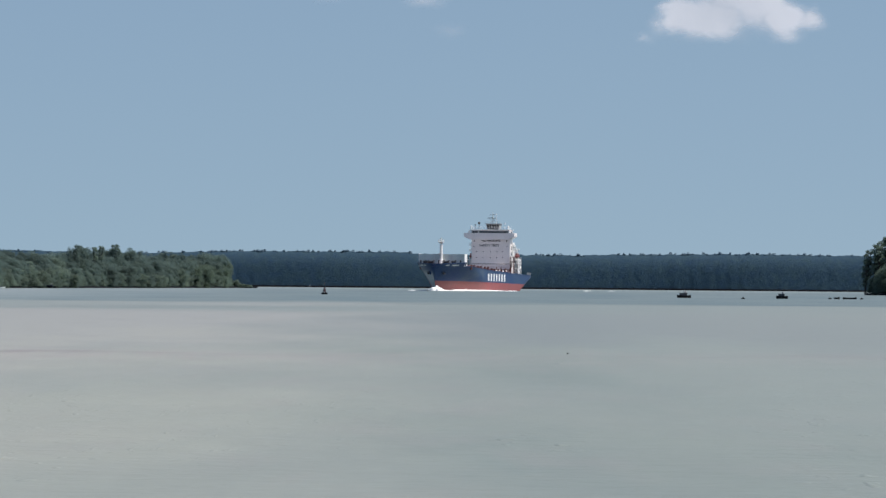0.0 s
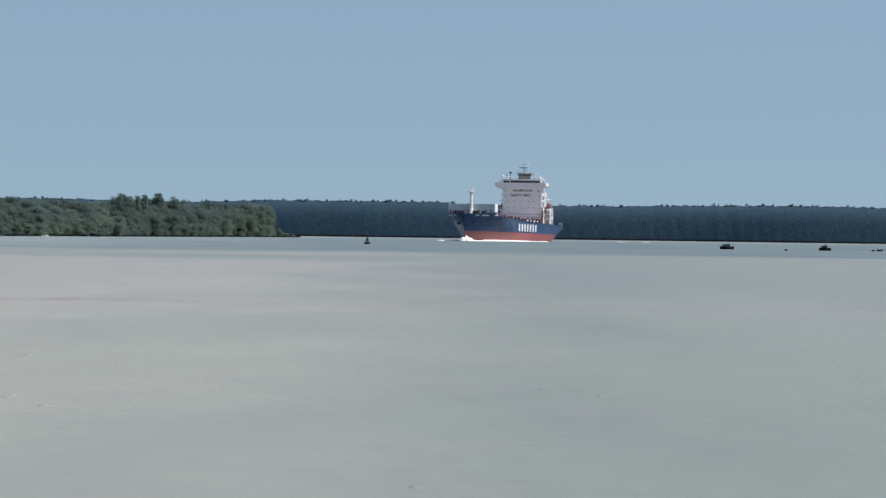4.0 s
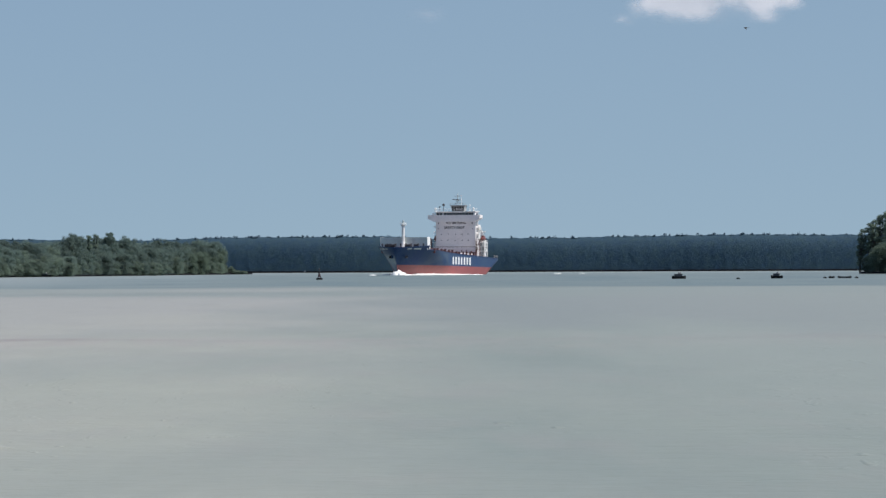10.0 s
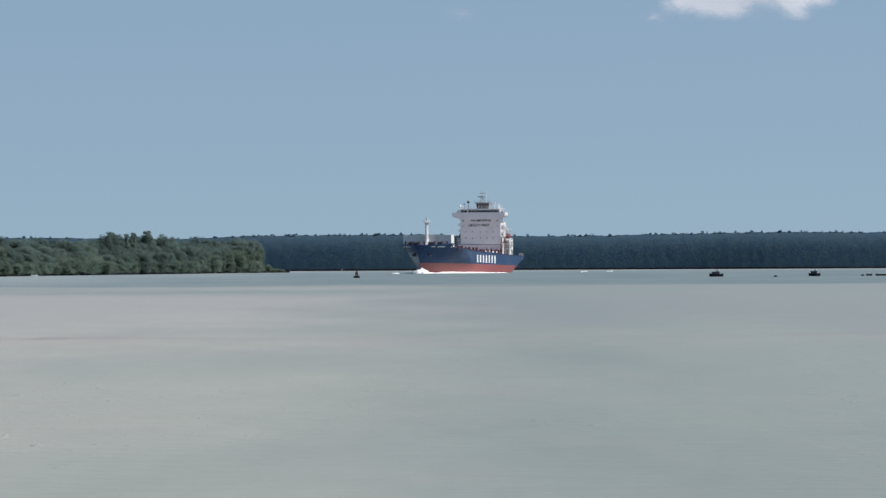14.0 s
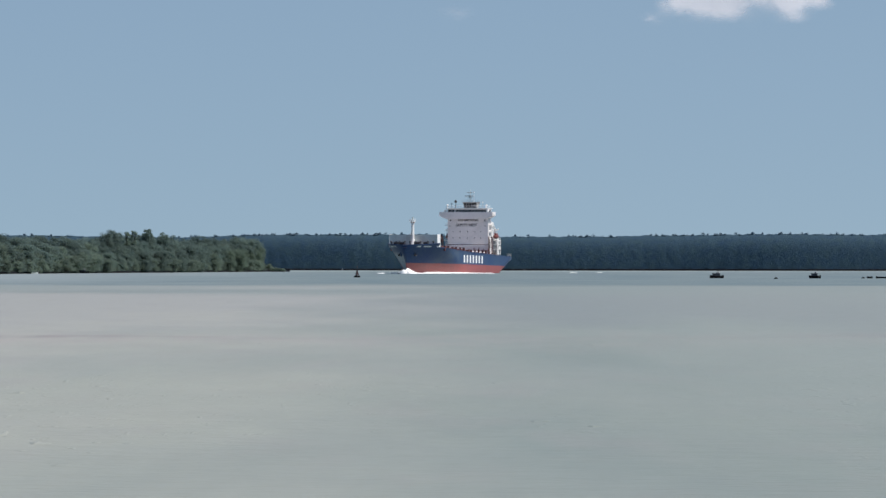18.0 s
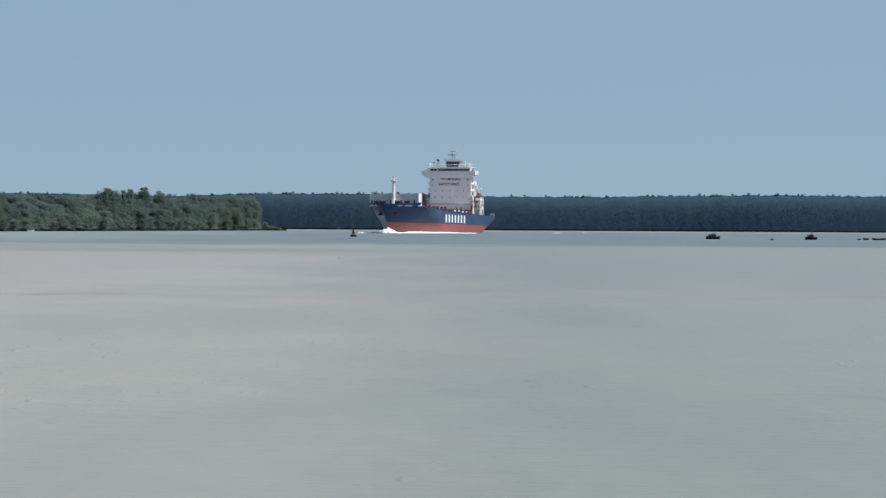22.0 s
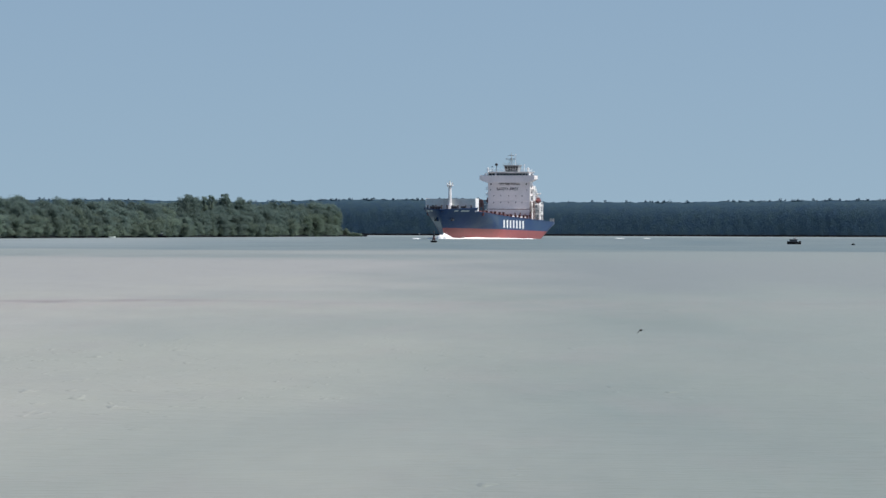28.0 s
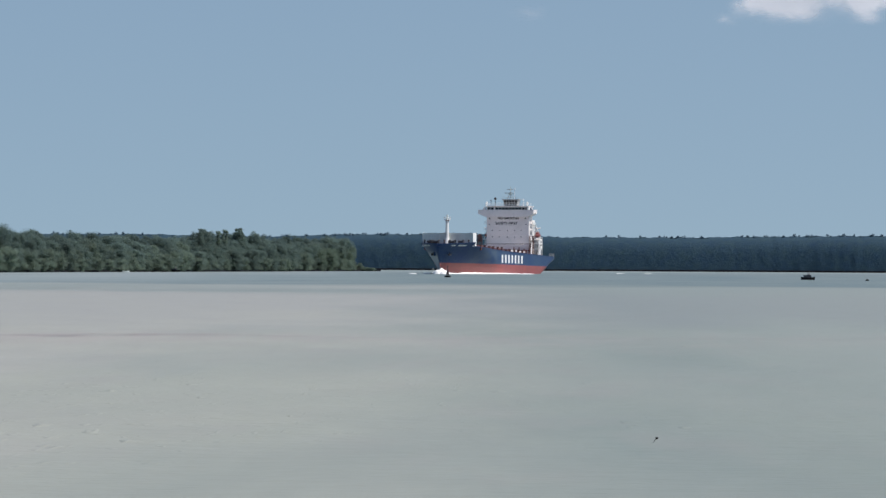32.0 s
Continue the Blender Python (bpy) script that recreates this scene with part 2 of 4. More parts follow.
def cloud_mat(name, puffs, most):
    """White vapour in rounded puffs (x, z, half width, half height, thinness), soft and ragged at the rim."""
    m = bpy.data.materials.new(name)
    m.use_nodes = True
    n, l = m.node_tree.nodes, m.node_tree.links
    n.remove(n["Principled BSDF"])
    co, warp, sub, mul, bent = (n.new("ShaderNode" + k) for k in ("TexCoord", "TexNoise", "VectorMath", "VectorMath", "VectorMath"))
    warp.inputs["Scale"].default_value, warp.inputs["Detail"].default_value = 0.035, 5
    sub.operation, mul.operation, bent.operation = "SUBTRACT", "MULTIPLY", "ADD"
    sub.inputs[1].default_value, mul.inputs[1].default_value = (0.5, 0.5, 0.5), (30, 0, 20)
    l.new(co.outputs["Object"], warp.inputs["Vector"]), l.new(warp.outputs["Color"], sub.inputs[0])
    l.new(sub.outputs[0], mul.inputs[0]), l.new(mul.outputs[0], bent.inputs[0]), l.new(co.outputs["Object"], bent.inputs[1])
    near = None
    for x, z, rx, rz, thin in puffs:
        mp, ln, ad = n.new("ShaderNodeMapping"), n.new("ShaderNodeVectorMath"), n.new("ShaderNodeMath")
        mp.inputs["Location"].default_value = (-x / rx, 0, -z / rz)
        mp.inputs["Scale"].default_value = (1 / rx, 0, 1 / rz)
        ln.operation, ad.operation = "LENGTH", "ADD"
        ad.inputs[1].default_value = thin
        l.new(bent.outputs[0], mp.inputs["Vector"]), l.new(mp.outputs[0], ln.inputs[0]), l.new(ln.outputs["Value"], ad.inputs[0])
        if near is None:
            near = ad.outputs[0]
        else:
            sm = n.new("ShaderNodeMath")
            sm.operation = "SMOOTH_MIN"
            sm.inputs[2].default_value = 0.4
            l.new(near, sm.inputs[0]), l.new(ad.outputs[0], sm.inputs[1])
            near = sm.outputs[0]
    mr, dif, tra, clear, both, mix = (n.new("ShaderNode" + k) for k in ("MapRange", "BsdfDiffuse", "BsdfTranslucent", "BsdfTransparent", "MixShader", "MixShader"))
    for k, x in (("From Min", 1.4), ("From Max", 0.6), ("To Min", 0.0), ("To Max", most)):
        mr.inputs[k].default_value = x
    mr.interpolation_type = "SMOOTHERSTEP"
    l.new(near, mr.inputs["Value"])
    dif.inputs[0].default_value, tra.inputs[0].default_value = (0.8, 0.77, 0.79, 1), (0.8, 0.77, 0.79, 1)
    both.inputs[0].default_value = 0.25
    l.new(dif.outputs[0], both.inputs[1]), l.new(tra.outputs[0], both.inputs[2])
    l.new(mr.outputs[0], mix.inputs[0]), l.new(clear.outputs[0], mix.inputs[1]), l.new(both.outputs[0], mix.inputs[2])
    l.new(mix.outputs[0], n["Material Output"].inputs["Surface"])
    return m


WATER = water_mat()
BLUE = mat("hull_blue_paint", (0.009, 0.036, 0.125), 0.4, spec=0.25, vary=0.16, size=9, fine=0.9, col2=(0.032, 0.066, 0.132))
RED = mat("boot_topping_red_paint", (0.315, 0.076, 0.072), 0.5, size=8, fine=0.8, col2=(0.21, 0.066, 0.064))
WHITE = mat("ship_white_paint", (0.85, 0.84, 0.83), 0.4, vary=0.05, size=5, fine=0.5)


def worn_sheen_hull(paint, fade=None):
    """Hull paint, with the water's grey reflection painted in along the starboard bow flare; fade: the tone of
    sun-bleached patches along the port side.
    """
    m = paint.copy()
    m.name = "worn_" + paint.name
    n, l = m.node_tree.nodes, m.node_tree.links
    b = n["Principled BSDF"]
    was = b.inputs["Base Color"].links[0].from_socket
    co, sep, nz = n.new("ShaderNodeTexCoord"), n.new("ShaderNodeSeparateXYZ"), n.new("ShaderNodeTexNoise")
    nz.inputs["Scale"].default_value, nz.inputs["Detail"].default_value = 0.35, 4
    l.new(co.outputs["Object"], sep.inputs[0]), l.new(co.outputs["Object"], nz.inputs["Vector"])
    amount = None
    for axis, a, c in (("X", 84.0, 90.0), ("X", 105.0, 102.5), ("Y", -0.3, -1.2), ("Z", 9.3, 7.6)):
        r = n.new("ShaderNodeMapRange")
        r.inputs["From Min"].default_value, r.inputs["From Max"].default_value = a, c
        l.new(sep.outputs[axis], r.inputs["Value"])
        k = n.new("ShaderNodeMath")
        k.operation = "MULTIPLY"
        l.new(r.outputs[0], k.inputs[0])
        if amount is None:
            q = n.new("ShaderNodeMapRange")
            q.inputs["From Min"].default_value, q.inputs["From Max"].default_value = 0.28, 0.46
            l.new(nz.outputs["Fac"], q.inputs["Value"])
            amount = q.outputs[0]
        l.new(amount, k.inputs[1])
        amount = k.outputs[0]
    mix = n.new("ShaderNodeMix")
    mix.data_type = "RGBA"
    # chalky grey that stands in for light reflected off the water
    mix.inputs["B"].default_value = (0.42, 0.46, 0.46, 1)
    l.new(amount, mix.inputs["Factor"]), l.new(was, mix.inputs["A"]), l.new(mix.outputs["Result"], b.inputs["Base Color"])
    if fade:
        mp, nb = n.new("ShaderNodeMapping"), n.new("ShaderNodeTexNoise")
        mp.inputs["Scale"].default_value = (0.1, 0.05, 0.2)
        nb.inputs["Scale"].default_value, nb.inputs["Detail"].default_value = 1.0, 5
        l.new(co.outputs["Object"], mp.inputs["Vector"]), l.new(mp.outputs[0], nb.inputs["Vector"])
        r, k, over = n.new("ShaderNodeMapRange"), n.new("ShaderNodeMapRange"), n.new("ShaderNodeMix")
        r.inputs["From Min"].default_value, r.inputs["From Max"].default_value = 0.4, 0.62
        k.inputs["From Min"].default_value, k.inputs["From Max"].default_value, k.inputs["To Max"].default_value = 94, 82, 0.75
        both, aft, keep = n.new("ShaderNodeMath"), n.new("ShaderNodeMapRange"), n.new("ShaderNodeMath")
        both.operation = keep.operation = "MULTIPLY"
        aft.inputs["From Min"].default_value, aft.inputs["From Max"].default_value, aft.inputs["To Min"].default_value = 48, 62, 0.15
        l.new(nb.outputs["Fac"], r.inputs["Value"]), l.new(sep.outputs["X"], k.inputs["Value"])
        l.new(sep.outputs["X"], aft.inputs["Value"]), l.new(aft.outputs[0], keep.inputs[0]), l.new(k.outputs[0], keep.inputs[1])
        l.new(r.outputs[0], both.inputs[0]), l.new(keep.outputs[0], both.inputs[1])
        over.data_type = "RGBA"
        over.inputs["B"].default_value = (*fade, 1)
        l.new(both.outputs[0], over.inputs["Factor"]), l.new(mix.outputs["Result"], over.inputs["A"]), l.new(over.outputs["Result"], b.inputs["Base Color"])
    return m


HULL, BOOT = worn_sheen_hull(BLUE, (0.075, 0.105, 0.140)), worn_sheen_hull(RED)
CREAM = mat("weathered_white_paint", (0.83, 0.77, 0.762), 0.45, vary=0.06, size=6, fine=0.6)
GREY = mat("breakwater_grey_paint", (0.62, 0.68, 0.66), 0.5, vary=0.08, size=4)
OXIDE = mat("deck_red_oxide_paint", (0.20, 0.075, 0.065), 0.6, vary=0.2, size=3)
LASH = mat("dark_red_brown_paint", (0.14, 0.07, 0.065), 0.6, vary=0.2, size=2)
GLASS = mat("dark_window_glass", (0.02, 0.025, 0.03), 0.08, vary=0.1, size=2)
STEEL = mat("mid_grey_paint", (0.34, 0.35, 0.36), 0.5, vary=0.1, size=2)
DARK = mat("dark_steel", (0.03, 0.03, 0.035), 0.5, vary=0.2, size=1)
ORANGE = mat("lifeboat_orange", (0.17, 0.042, 0.038), 0.4, vary=0.06, size=2)
FOAM = mat("white_foam", (0.9, 0.9, 0.9), 0.8, vary=0.04, size=1.2, bump=0.4)
BARK = mat("mangrove_bark", (0.055, 0.052, 0.048), 0.85, vary=0.2, size=1.5, bump=0.4)
MUD = mat("bank_mud", (0.018, 0.020, 0.024), 0.9, vary=0.25, size=6, bump=0.4, spec=0.1)
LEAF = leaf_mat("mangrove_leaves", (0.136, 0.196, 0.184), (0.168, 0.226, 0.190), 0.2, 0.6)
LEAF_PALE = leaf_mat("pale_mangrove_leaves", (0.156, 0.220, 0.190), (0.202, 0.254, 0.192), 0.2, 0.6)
# yellower copy of the mangrove leaves, a sunlit tone put into the colour
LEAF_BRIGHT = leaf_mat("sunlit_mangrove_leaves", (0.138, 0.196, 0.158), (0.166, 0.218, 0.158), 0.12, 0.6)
# far leaves carry the blue of the distance haze in their base colour
LEAF_FAR_HAZED = leaf_mat("far_forest_leaves", (0.042, 0.083, 0.137), (0.061, 0.106, 0.127), 0.0, 0.12, 0.05)
WOOD = mat("tarred_boat_wood", (0.045, 0.035, 0.03), 0.7, vary=0.2, size=1, bump=0.2)
TAR = mat("black_tar", (0.010, 0.011, 0.013), 0.7, vary=0.2, size=1, spec=0.15)
TARP = mat("dark_awning", (0.05, 0.06, 0.075), 0.75, vary=0.2, size=1)
BUOY_RED = mat("faded_red_paint", (0.062, 0.028, 0.030), 0.5, vary=0.15, size=0.6)
FEATHER = mat("dark_feathers", (0.03, 0.028, 0.026), 0.7, vary=0.15, size=0.1)


# ---- mesh helpers ----
def part(name, bm, material, parent=None, label=""):
    """Links a bmesh as one mesh object, under parent if given."""
    me = bpy.data.meshes.new(name)
    bm.to_mesh(me)
    bm.free()
    me.materials.append(material)
    ob = new(name, me)
    ob.parent = parent
    if label:
        tagged(ob, label)
    return ob


def mesh_part(name, verts, faces, material, parent=None, label="", smooth=False):
    me = bpy.data.meshes.new(name)
    me.from_pydata(verts, [], faces)
    me.materials.append(material)
    if smooth:
        me.shade_smooth()
    ob = new(name, me)
    ob.parent = parent
    if label:
        tagged(ob, label)
    return ob


def box(bm, x0, x1, y0, y1, z0, z1, bevel=0.0):
    r = bmesh.ops.create_cube(bm, size=1, matrix=Matrix.Translation(((x0 + x1) / 2, (y0 + y1) / 2, (z0 + z1) / 2)) @ Matrix.Diagonal((x1 - x0, y1 - y0, z1 - z0, 1)))
    if bevel:
        es = list({e for v in r["verts"] for e in v.link_edges})
        bmesh.ops.bevel(bm, geom=es, offset=bevel, segments=1, affect="EDGES")
    return bm


def rod(bm, a, b, r0, r1=None, seg=8):
    a, b = Vector(a), Vector(b)
    m = Matrix.Translation((a + b) / 2) @ (b - a).to_track_quat("Z", "Y").to_matrix().to_4x4()
    bmesh.ops.create_cone(bm, cap_ends=True, segments=seg, radius1=r0, radius2=r0 if r1 is None else r1, depth=(b - a).length, matrix=m)
    return bm


def B():
    return bmesh.new()


def empty(name, m=None):
    ob = new(name)
    if m is not None:
        ob.matrix_world = m
    return ob


# ---- river, banks ----
def slab(name, pts, z0, z1, material):
    """A low land mass with a sloping edge, from its outline."""
    bm = B()
    cx, cy = sum(p[0] for p in pts) / len(pts), sum(p[1] for p in pts) / len(pts)
    lo = [bm.verts.new((x, y, z0)) for x, y in pts]
    hi = [bm.verts.new((x + (cx - x) * 0.001, y + (cy - y) * 0.001 + 0.3, z1)) for x, y in pts]
    for i in range(len(pts)):
        j = (i + 1) % len(pts)
        bm.faces.new((lo[i], lo[j], hi[j], hi[i]))
    bm.faces.new(hi)
    bmesh.ops.recalc_face_normals(bm, faces=bm.faces)
    return part(name, bm, material)


bm = B()
for i in range(41):
    for j in range(25):
        bm.verts.new((-4000 + 200 * i, -200 + 215 * j, 0))
bm.verts.ensure_lookup_table()
for i in range(40):
    for j in range(24):
        a = i * 25 + j
        bm.faces.new([bm.verts[k] for k in (a, a + 25, a + 26, a + 1)])
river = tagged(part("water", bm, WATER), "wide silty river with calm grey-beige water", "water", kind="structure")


near_bank = slab("ground_near_bank", [(-400, 6), (400, 6), (400, -190), (-400, -190)], -1.0, 2.9, MUD)
tagged(near_bank, "bare muddy bank on which the camera stands", "bank", kind="structure")


def far_shore(x):
    return 2380 + 0.05 * x + 4 * math.sin(x / 47) + 1.2 * math.sin(x / 19 + 1)


def spit_shore(x):
    """The near edge of the wooded point, from its tip at x = -98 towards the near bank."""
    return 2010 + (x + 98) * 5.15 + 4 * math.sin(x / 5.0)


xs = list(range(-1400, 1401, 25))
far_bank = slab("ground_far_bank", [(x, far_shore(x)) for x in xs] + [(1900, 3300), (-1900, 3300)], -1.0, 1.0, MUD)
tagged(far_bank, "low muddy river bank below the far forest", "bank", kind="structure")
sx = [-98 - 6 * i for i in range(26)]
spit_bank = slab("ground_wooded_point", [(x, spit_shore(x)) for x in sx] + [(-700, 1250), (-700, 2120), (-103, 2040), (-88, 2016)], -1.0, 0.75, MUD)
tagged(spit_bank, "low muddy bank of a wooded point", "bank", kind="structure")
right_bank = slab("ground_near_point", [(180, 1690), (192, 1668), (230, 1650), (520, 1560), (520, 1800), (196, 1730)], -1.0, 0.8, MUD)
tagged(right_bank, "low muddy bank of a nearer wooded point", "bank", kind="structure")


# ---- trees ----
def leaf_cloud(rng, centres, radii, per, size, verts, faces, flat=0.75):
    """Adds per leaf sprays round each centre, as small bent quads."""
    c = np.repeat(centres, per, axis=0)
    r = np.repeat(radii, per)
    d = rng.normal(size=(len(c), 3))
    d /= np.linalg.norm(d, axis=1)[:, None]
    p = c + d * (r * 1.1 * rng.uniform(0.02, 1.0, len(c)) ** 0.45)[:, None] * (1, 1, flat)
    nrm = d * 0.2 + rng.normal(size=d.shape) * 0.6 + (0, 0, 0.35)
    nrm /= np.linalg.norm(nrm, axis=1)[:, None]
    up = rng.normal(size=d.shape)
    u = np.cross(nrm, up)
    u /= np.linalg.norm(u, axis=1)[:, None]
    v = np.cross(nrm, u)
    s = (size * rng.uniform(0.6, 1.25, len(c)))[:, None]
    base = len(verts)
    q = np.stack([p - u * s, p - v * s * 0.7 + nrm * s * 0.15, p + u * s, p + v * s * 0.7 - nrm * s * 0.1], axis=1).reshape(-1, 3)
    verts.extend(q.tolist())
    faces.extend([(base + 4 * i, base + 4 * i + 1, base + 4 * i + 2, base + 4 * i + 3) for i in range(len(c))])


def limb(verts, faces, a, b, r0, r1, seg=6):
    a, b = np.array(a, float), np.array(b, float)
    w = (b - a) / np.linalg.norm(b - a)
    u = np.cross(w, (0.3, 1, 0.1))
    u /= np.linalg.norm(u)
    v = np.cross(w, u)
    base = len(verts)
    for p, r in ((a, r0), (b, r1)):
        for k in range(seg):
            t = 2 * math.pi * k / seg
            verts.append(tuple(p + r * (u * math.cos(t) + v * math.sin(t))))
    for k in range(seg):
        faces.append((base + k, base + (k + 1) % seg, base + seg + (k + 1) % seg, base + seg + k))


def tree(seed, height, spread, low, leaf, lumps=34, per=26, size=0.55, bare=0.0):
    """A tree with a forked trunk and a ragged crown; low: how far down the leaves reach (0 to 1)."""
    rng = np.random.default_rng(seed)
    ob = empty("tree")
    v, f = [], []
    lean = rng.normal(size=2) * 0.06 * height
    fork = np.array([lean[0] * 0.5, lean[1] * 0.5, height * 0.45])
    limb(v, f, (0, 0, -0.3), fork, 0.035 * height * 0.5, 0.02 * height * 0.5)
    cs, rs = [], []
    for k in range(lumps):
        h = low + (1 - low) * rng.uniform(0, 1) ** 0.8
        w = spread * (0.55 + 0.45 * math.sin(math.pi * min(1, (h - low) / (1.02 - low)) ** 0.8)) * rng.uniform(0.2, 1.0) ** 0.6
        a = rng.uniform(0, 2 * math.pi)
        r = spread * rng.uniform(0.2, 0.44)
        cs.append((lean[0] * h + w * math.cos(a) * 0.8, lean[1] * h + w * math.sin(a) * 0.8, h * height - r * 0.6))
        rs.append(r)
        if k % 3 == 0:
            limb(v, f, fork * (0.7 + 0.3 * rng.uniform()), cs[-1], 0.008 * height, 0.003 * height, 5)
    mesh_part("trunk", v, f, BARK, ob)
    v, f = [], []
    leaf_cloud(rng, np.array(cs), np.array(rs), per, size, v, f, 0.7)
    mesh_part("crown", v, f, leaf, ob)
    return ob


# ---- woods ----
def clamp(a, lo=0.0, hi=1.0):
    return max(lo, min(hi, a))


def far_woods():
    """The dense mangrove forest along the far bank: an inner mass, closely covered with leaf sprays."""
    rng = np.random.default_rng(5)

    def swell(x, k):
        """Crown after crown along the bank, at two sizes."""
        return 0.6 * np.sin(x / 2.1 + 3 * k + 2 * np.sin(x / 13 + k)) + 0.5 * np.sin(x / 0.9 + 5 * k + np.sin(x / 5.0))

    def top(x):
        dip = np.interp(x, (-25, 0, 44, 88, 104, 205, 300), (0, 2.2, 2.6, 1.8, 0.9, -0.1, -0.3))
        return 19.6 + 0.003 * x + 0.7 * np.sin(x / 61 + 1) + 0.35 * np.sin(x / 23) + 0.3 * swell(x, 9) - dip - 0.7 * np.clip((-140 - x) / 40, 0, 1)

    def face(x, u):
        """From the water's edge (u = 0) up the leafy front to the canopy's rim (0.75), then back over the top (1)."""
        shore = 2380 + 0.05 * x + 4 * np.sin(x / 47) + 1.2 * np.sin(x / 19 + 1)
        w = np.clip(u / 0.75, 0, 1)
        z = 1.15 + top(x) * (1 - (1 - w) ** 1.2)
        back = 1.2 + 2.0 * w + 9.0 * w ** 5 + np.clip((u - 0.75) / 0.25, 0, 1) * 40
        bulge = 0.1 * np.sin(x / 1.4 + 2 * np.sin(x / 9)) + 0.08 * swell(x + 3 * np.sin(7 * w + x / 11), 2) + 0.1 * np.sin(9 * w + 3 * np.sin(x / 6.0)) * np.sin(x / 2.3)
        return np.stack([x, shore + back - bulge, z + 0.35 * np.clip((u - 0.75) / 0.25, 0, 1) * 3], axis=1)

    n, m = 700, 16
    gx, gu = np.meshgrid(np.linspace(-420, 340, n), np.linspace(0, 1, m), indexing="ij")
    core = face(gx.ravel(), gu.ravel()) + np.array((0, 0.08, -0.04))
    verts = core.tolist()
    faces = [(i * m + k, i * m + m + k, i * m + m + k + 1, i * m + k + 1) for i in range(n - 1) for k in range(m - 1)]
    count = 520000
    x = rng.uniform(-420, 340, count)
    u = rng.uniform(0, 1, count) ** 0.9 * 0.9
    p = face(x, u) + np.stack([np.zeros(count), rng.uniform(-0.3, 0, count), np.zeros(count)], axis=1)
    # sprays hang upright on the wall of leaves and lie flatter towards the crowns' tops
    w = np.clip(u / 0.75, 0, 1)
    up = 0.2 + 0.7 * w ** 3
    nrm = rng.normal(size=(count, 3)) * 0.12 + np.stack([np.zeros(count), -np.ones(count), up], axis=1)
    # small round crowns that stand out of the skyline, closest together upstream
    ex = np.concatenate([rng.uniform(-420, 340, 300), rng.uniform(-150, -15, 60), rng.uniform(60, 240, 60)])
    er = rng.uniform(0.5, 1.25, len(ex))
    ez = rng.uniform(0.0, 1.0, len(ex)) ** 2.5 * 1.5
    per = 60
    d = rng.normal(size=(len(ex) * per, 3))
    d /= np.linalg.norm(d, axis=1)[:, None]
    tops = face(ex, np.full(len(ex), 0.74)) + np.stack([0 * ex, 3.0 + 0 * ex, ez - 0.05], axis=1)
    p = np.concatenate([p, np.repeat(tops, per, axis=0) + d * np.repeat(er, per)[:, None] * rng.uniform(0.5, 1.0, (len(d), 1))])
    nrm = np.concatenate([nrm, d + rng.normal(size=d.shape) * 0.5])
    count = len(p)
    nrm /= np.linalg.norm(nrm, axis=1)[:, None]
    a = np.cross(nrm, rng.normal(size=(count, 3)))
    a /= np.linalg.norm(a, axis=1)[:, None]
    b = np.cross(nrm, a)
    s = rng.uniform(0.18, 0.34, count)[:, None]
    q = np.stack([p - a * s, p - b * s * 0.75, p + a * s, p + b * s * 0.75], axis=1).reshape(-1, 3)
    base = len(verts)
    verts += q.tolist()
    faces += [(base + 4 * i, base + 4 * i + 1, base + 4 * i + 2, base + 4 * i + 3) for i in range(count)]
    return mesh_part("far_forest", verts, faces, LEAF_FAR_HAZED)


tagged(far_woods(), "dense mangrove forest along the far bank, blue haze in its leaf colour", "forest", kind="stuff")

KINDS = [
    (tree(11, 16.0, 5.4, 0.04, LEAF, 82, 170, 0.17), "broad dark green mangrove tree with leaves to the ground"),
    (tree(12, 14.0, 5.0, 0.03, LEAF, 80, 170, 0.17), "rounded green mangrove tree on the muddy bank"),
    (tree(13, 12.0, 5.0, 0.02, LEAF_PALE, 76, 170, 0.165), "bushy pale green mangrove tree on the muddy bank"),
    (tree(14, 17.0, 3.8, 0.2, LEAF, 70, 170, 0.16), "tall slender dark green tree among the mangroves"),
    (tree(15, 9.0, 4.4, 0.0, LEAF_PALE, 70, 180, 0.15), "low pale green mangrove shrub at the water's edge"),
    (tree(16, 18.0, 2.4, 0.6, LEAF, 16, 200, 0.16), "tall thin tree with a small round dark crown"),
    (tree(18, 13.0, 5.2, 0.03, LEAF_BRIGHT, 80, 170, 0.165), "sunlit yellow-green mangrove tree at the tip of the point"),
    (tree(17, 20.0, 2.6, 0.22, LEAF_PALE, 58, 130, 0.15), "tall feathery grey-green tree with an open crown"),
]


def plant(kind, x, y, scale=1.0, group="trees on the wooded point", z=0.7, turn=None, tall=1.0):
    src, words = KINDS[kind]
    ob = copy_thing(src, pose(x, y, z, 0, 0, random.uniform(0, 360) if turn is None else turn))
    ob.scale = (scale * 1.04, scale * 1.04, scale * tall)
    return tagged(ob, words, "tree", group)


TALL = (16.0, 14.0, 12.0, 17.0, 9.0, 18.0, 13.0, 20.0)


def canopy(x):
    """Height of the wood on the point, by where it stands along the shore."""
    marks = ((-330, 16), (-200, 15.8), (-188, 14.9), (-152, 14.9), (-147, 16.5), (-128, 16.8), (-122, 16.1), (-108, 16.8), (-103, 16.2), (-100, 14.0), (-98, 11))
    for (a, ha), (b, hb) in zip(marks, marks[1:]):
        if x <= b:
            return ha + (hb - ha) * clamp((x - a) / (b - a))
    return 8.5


rng = random.Random(4)
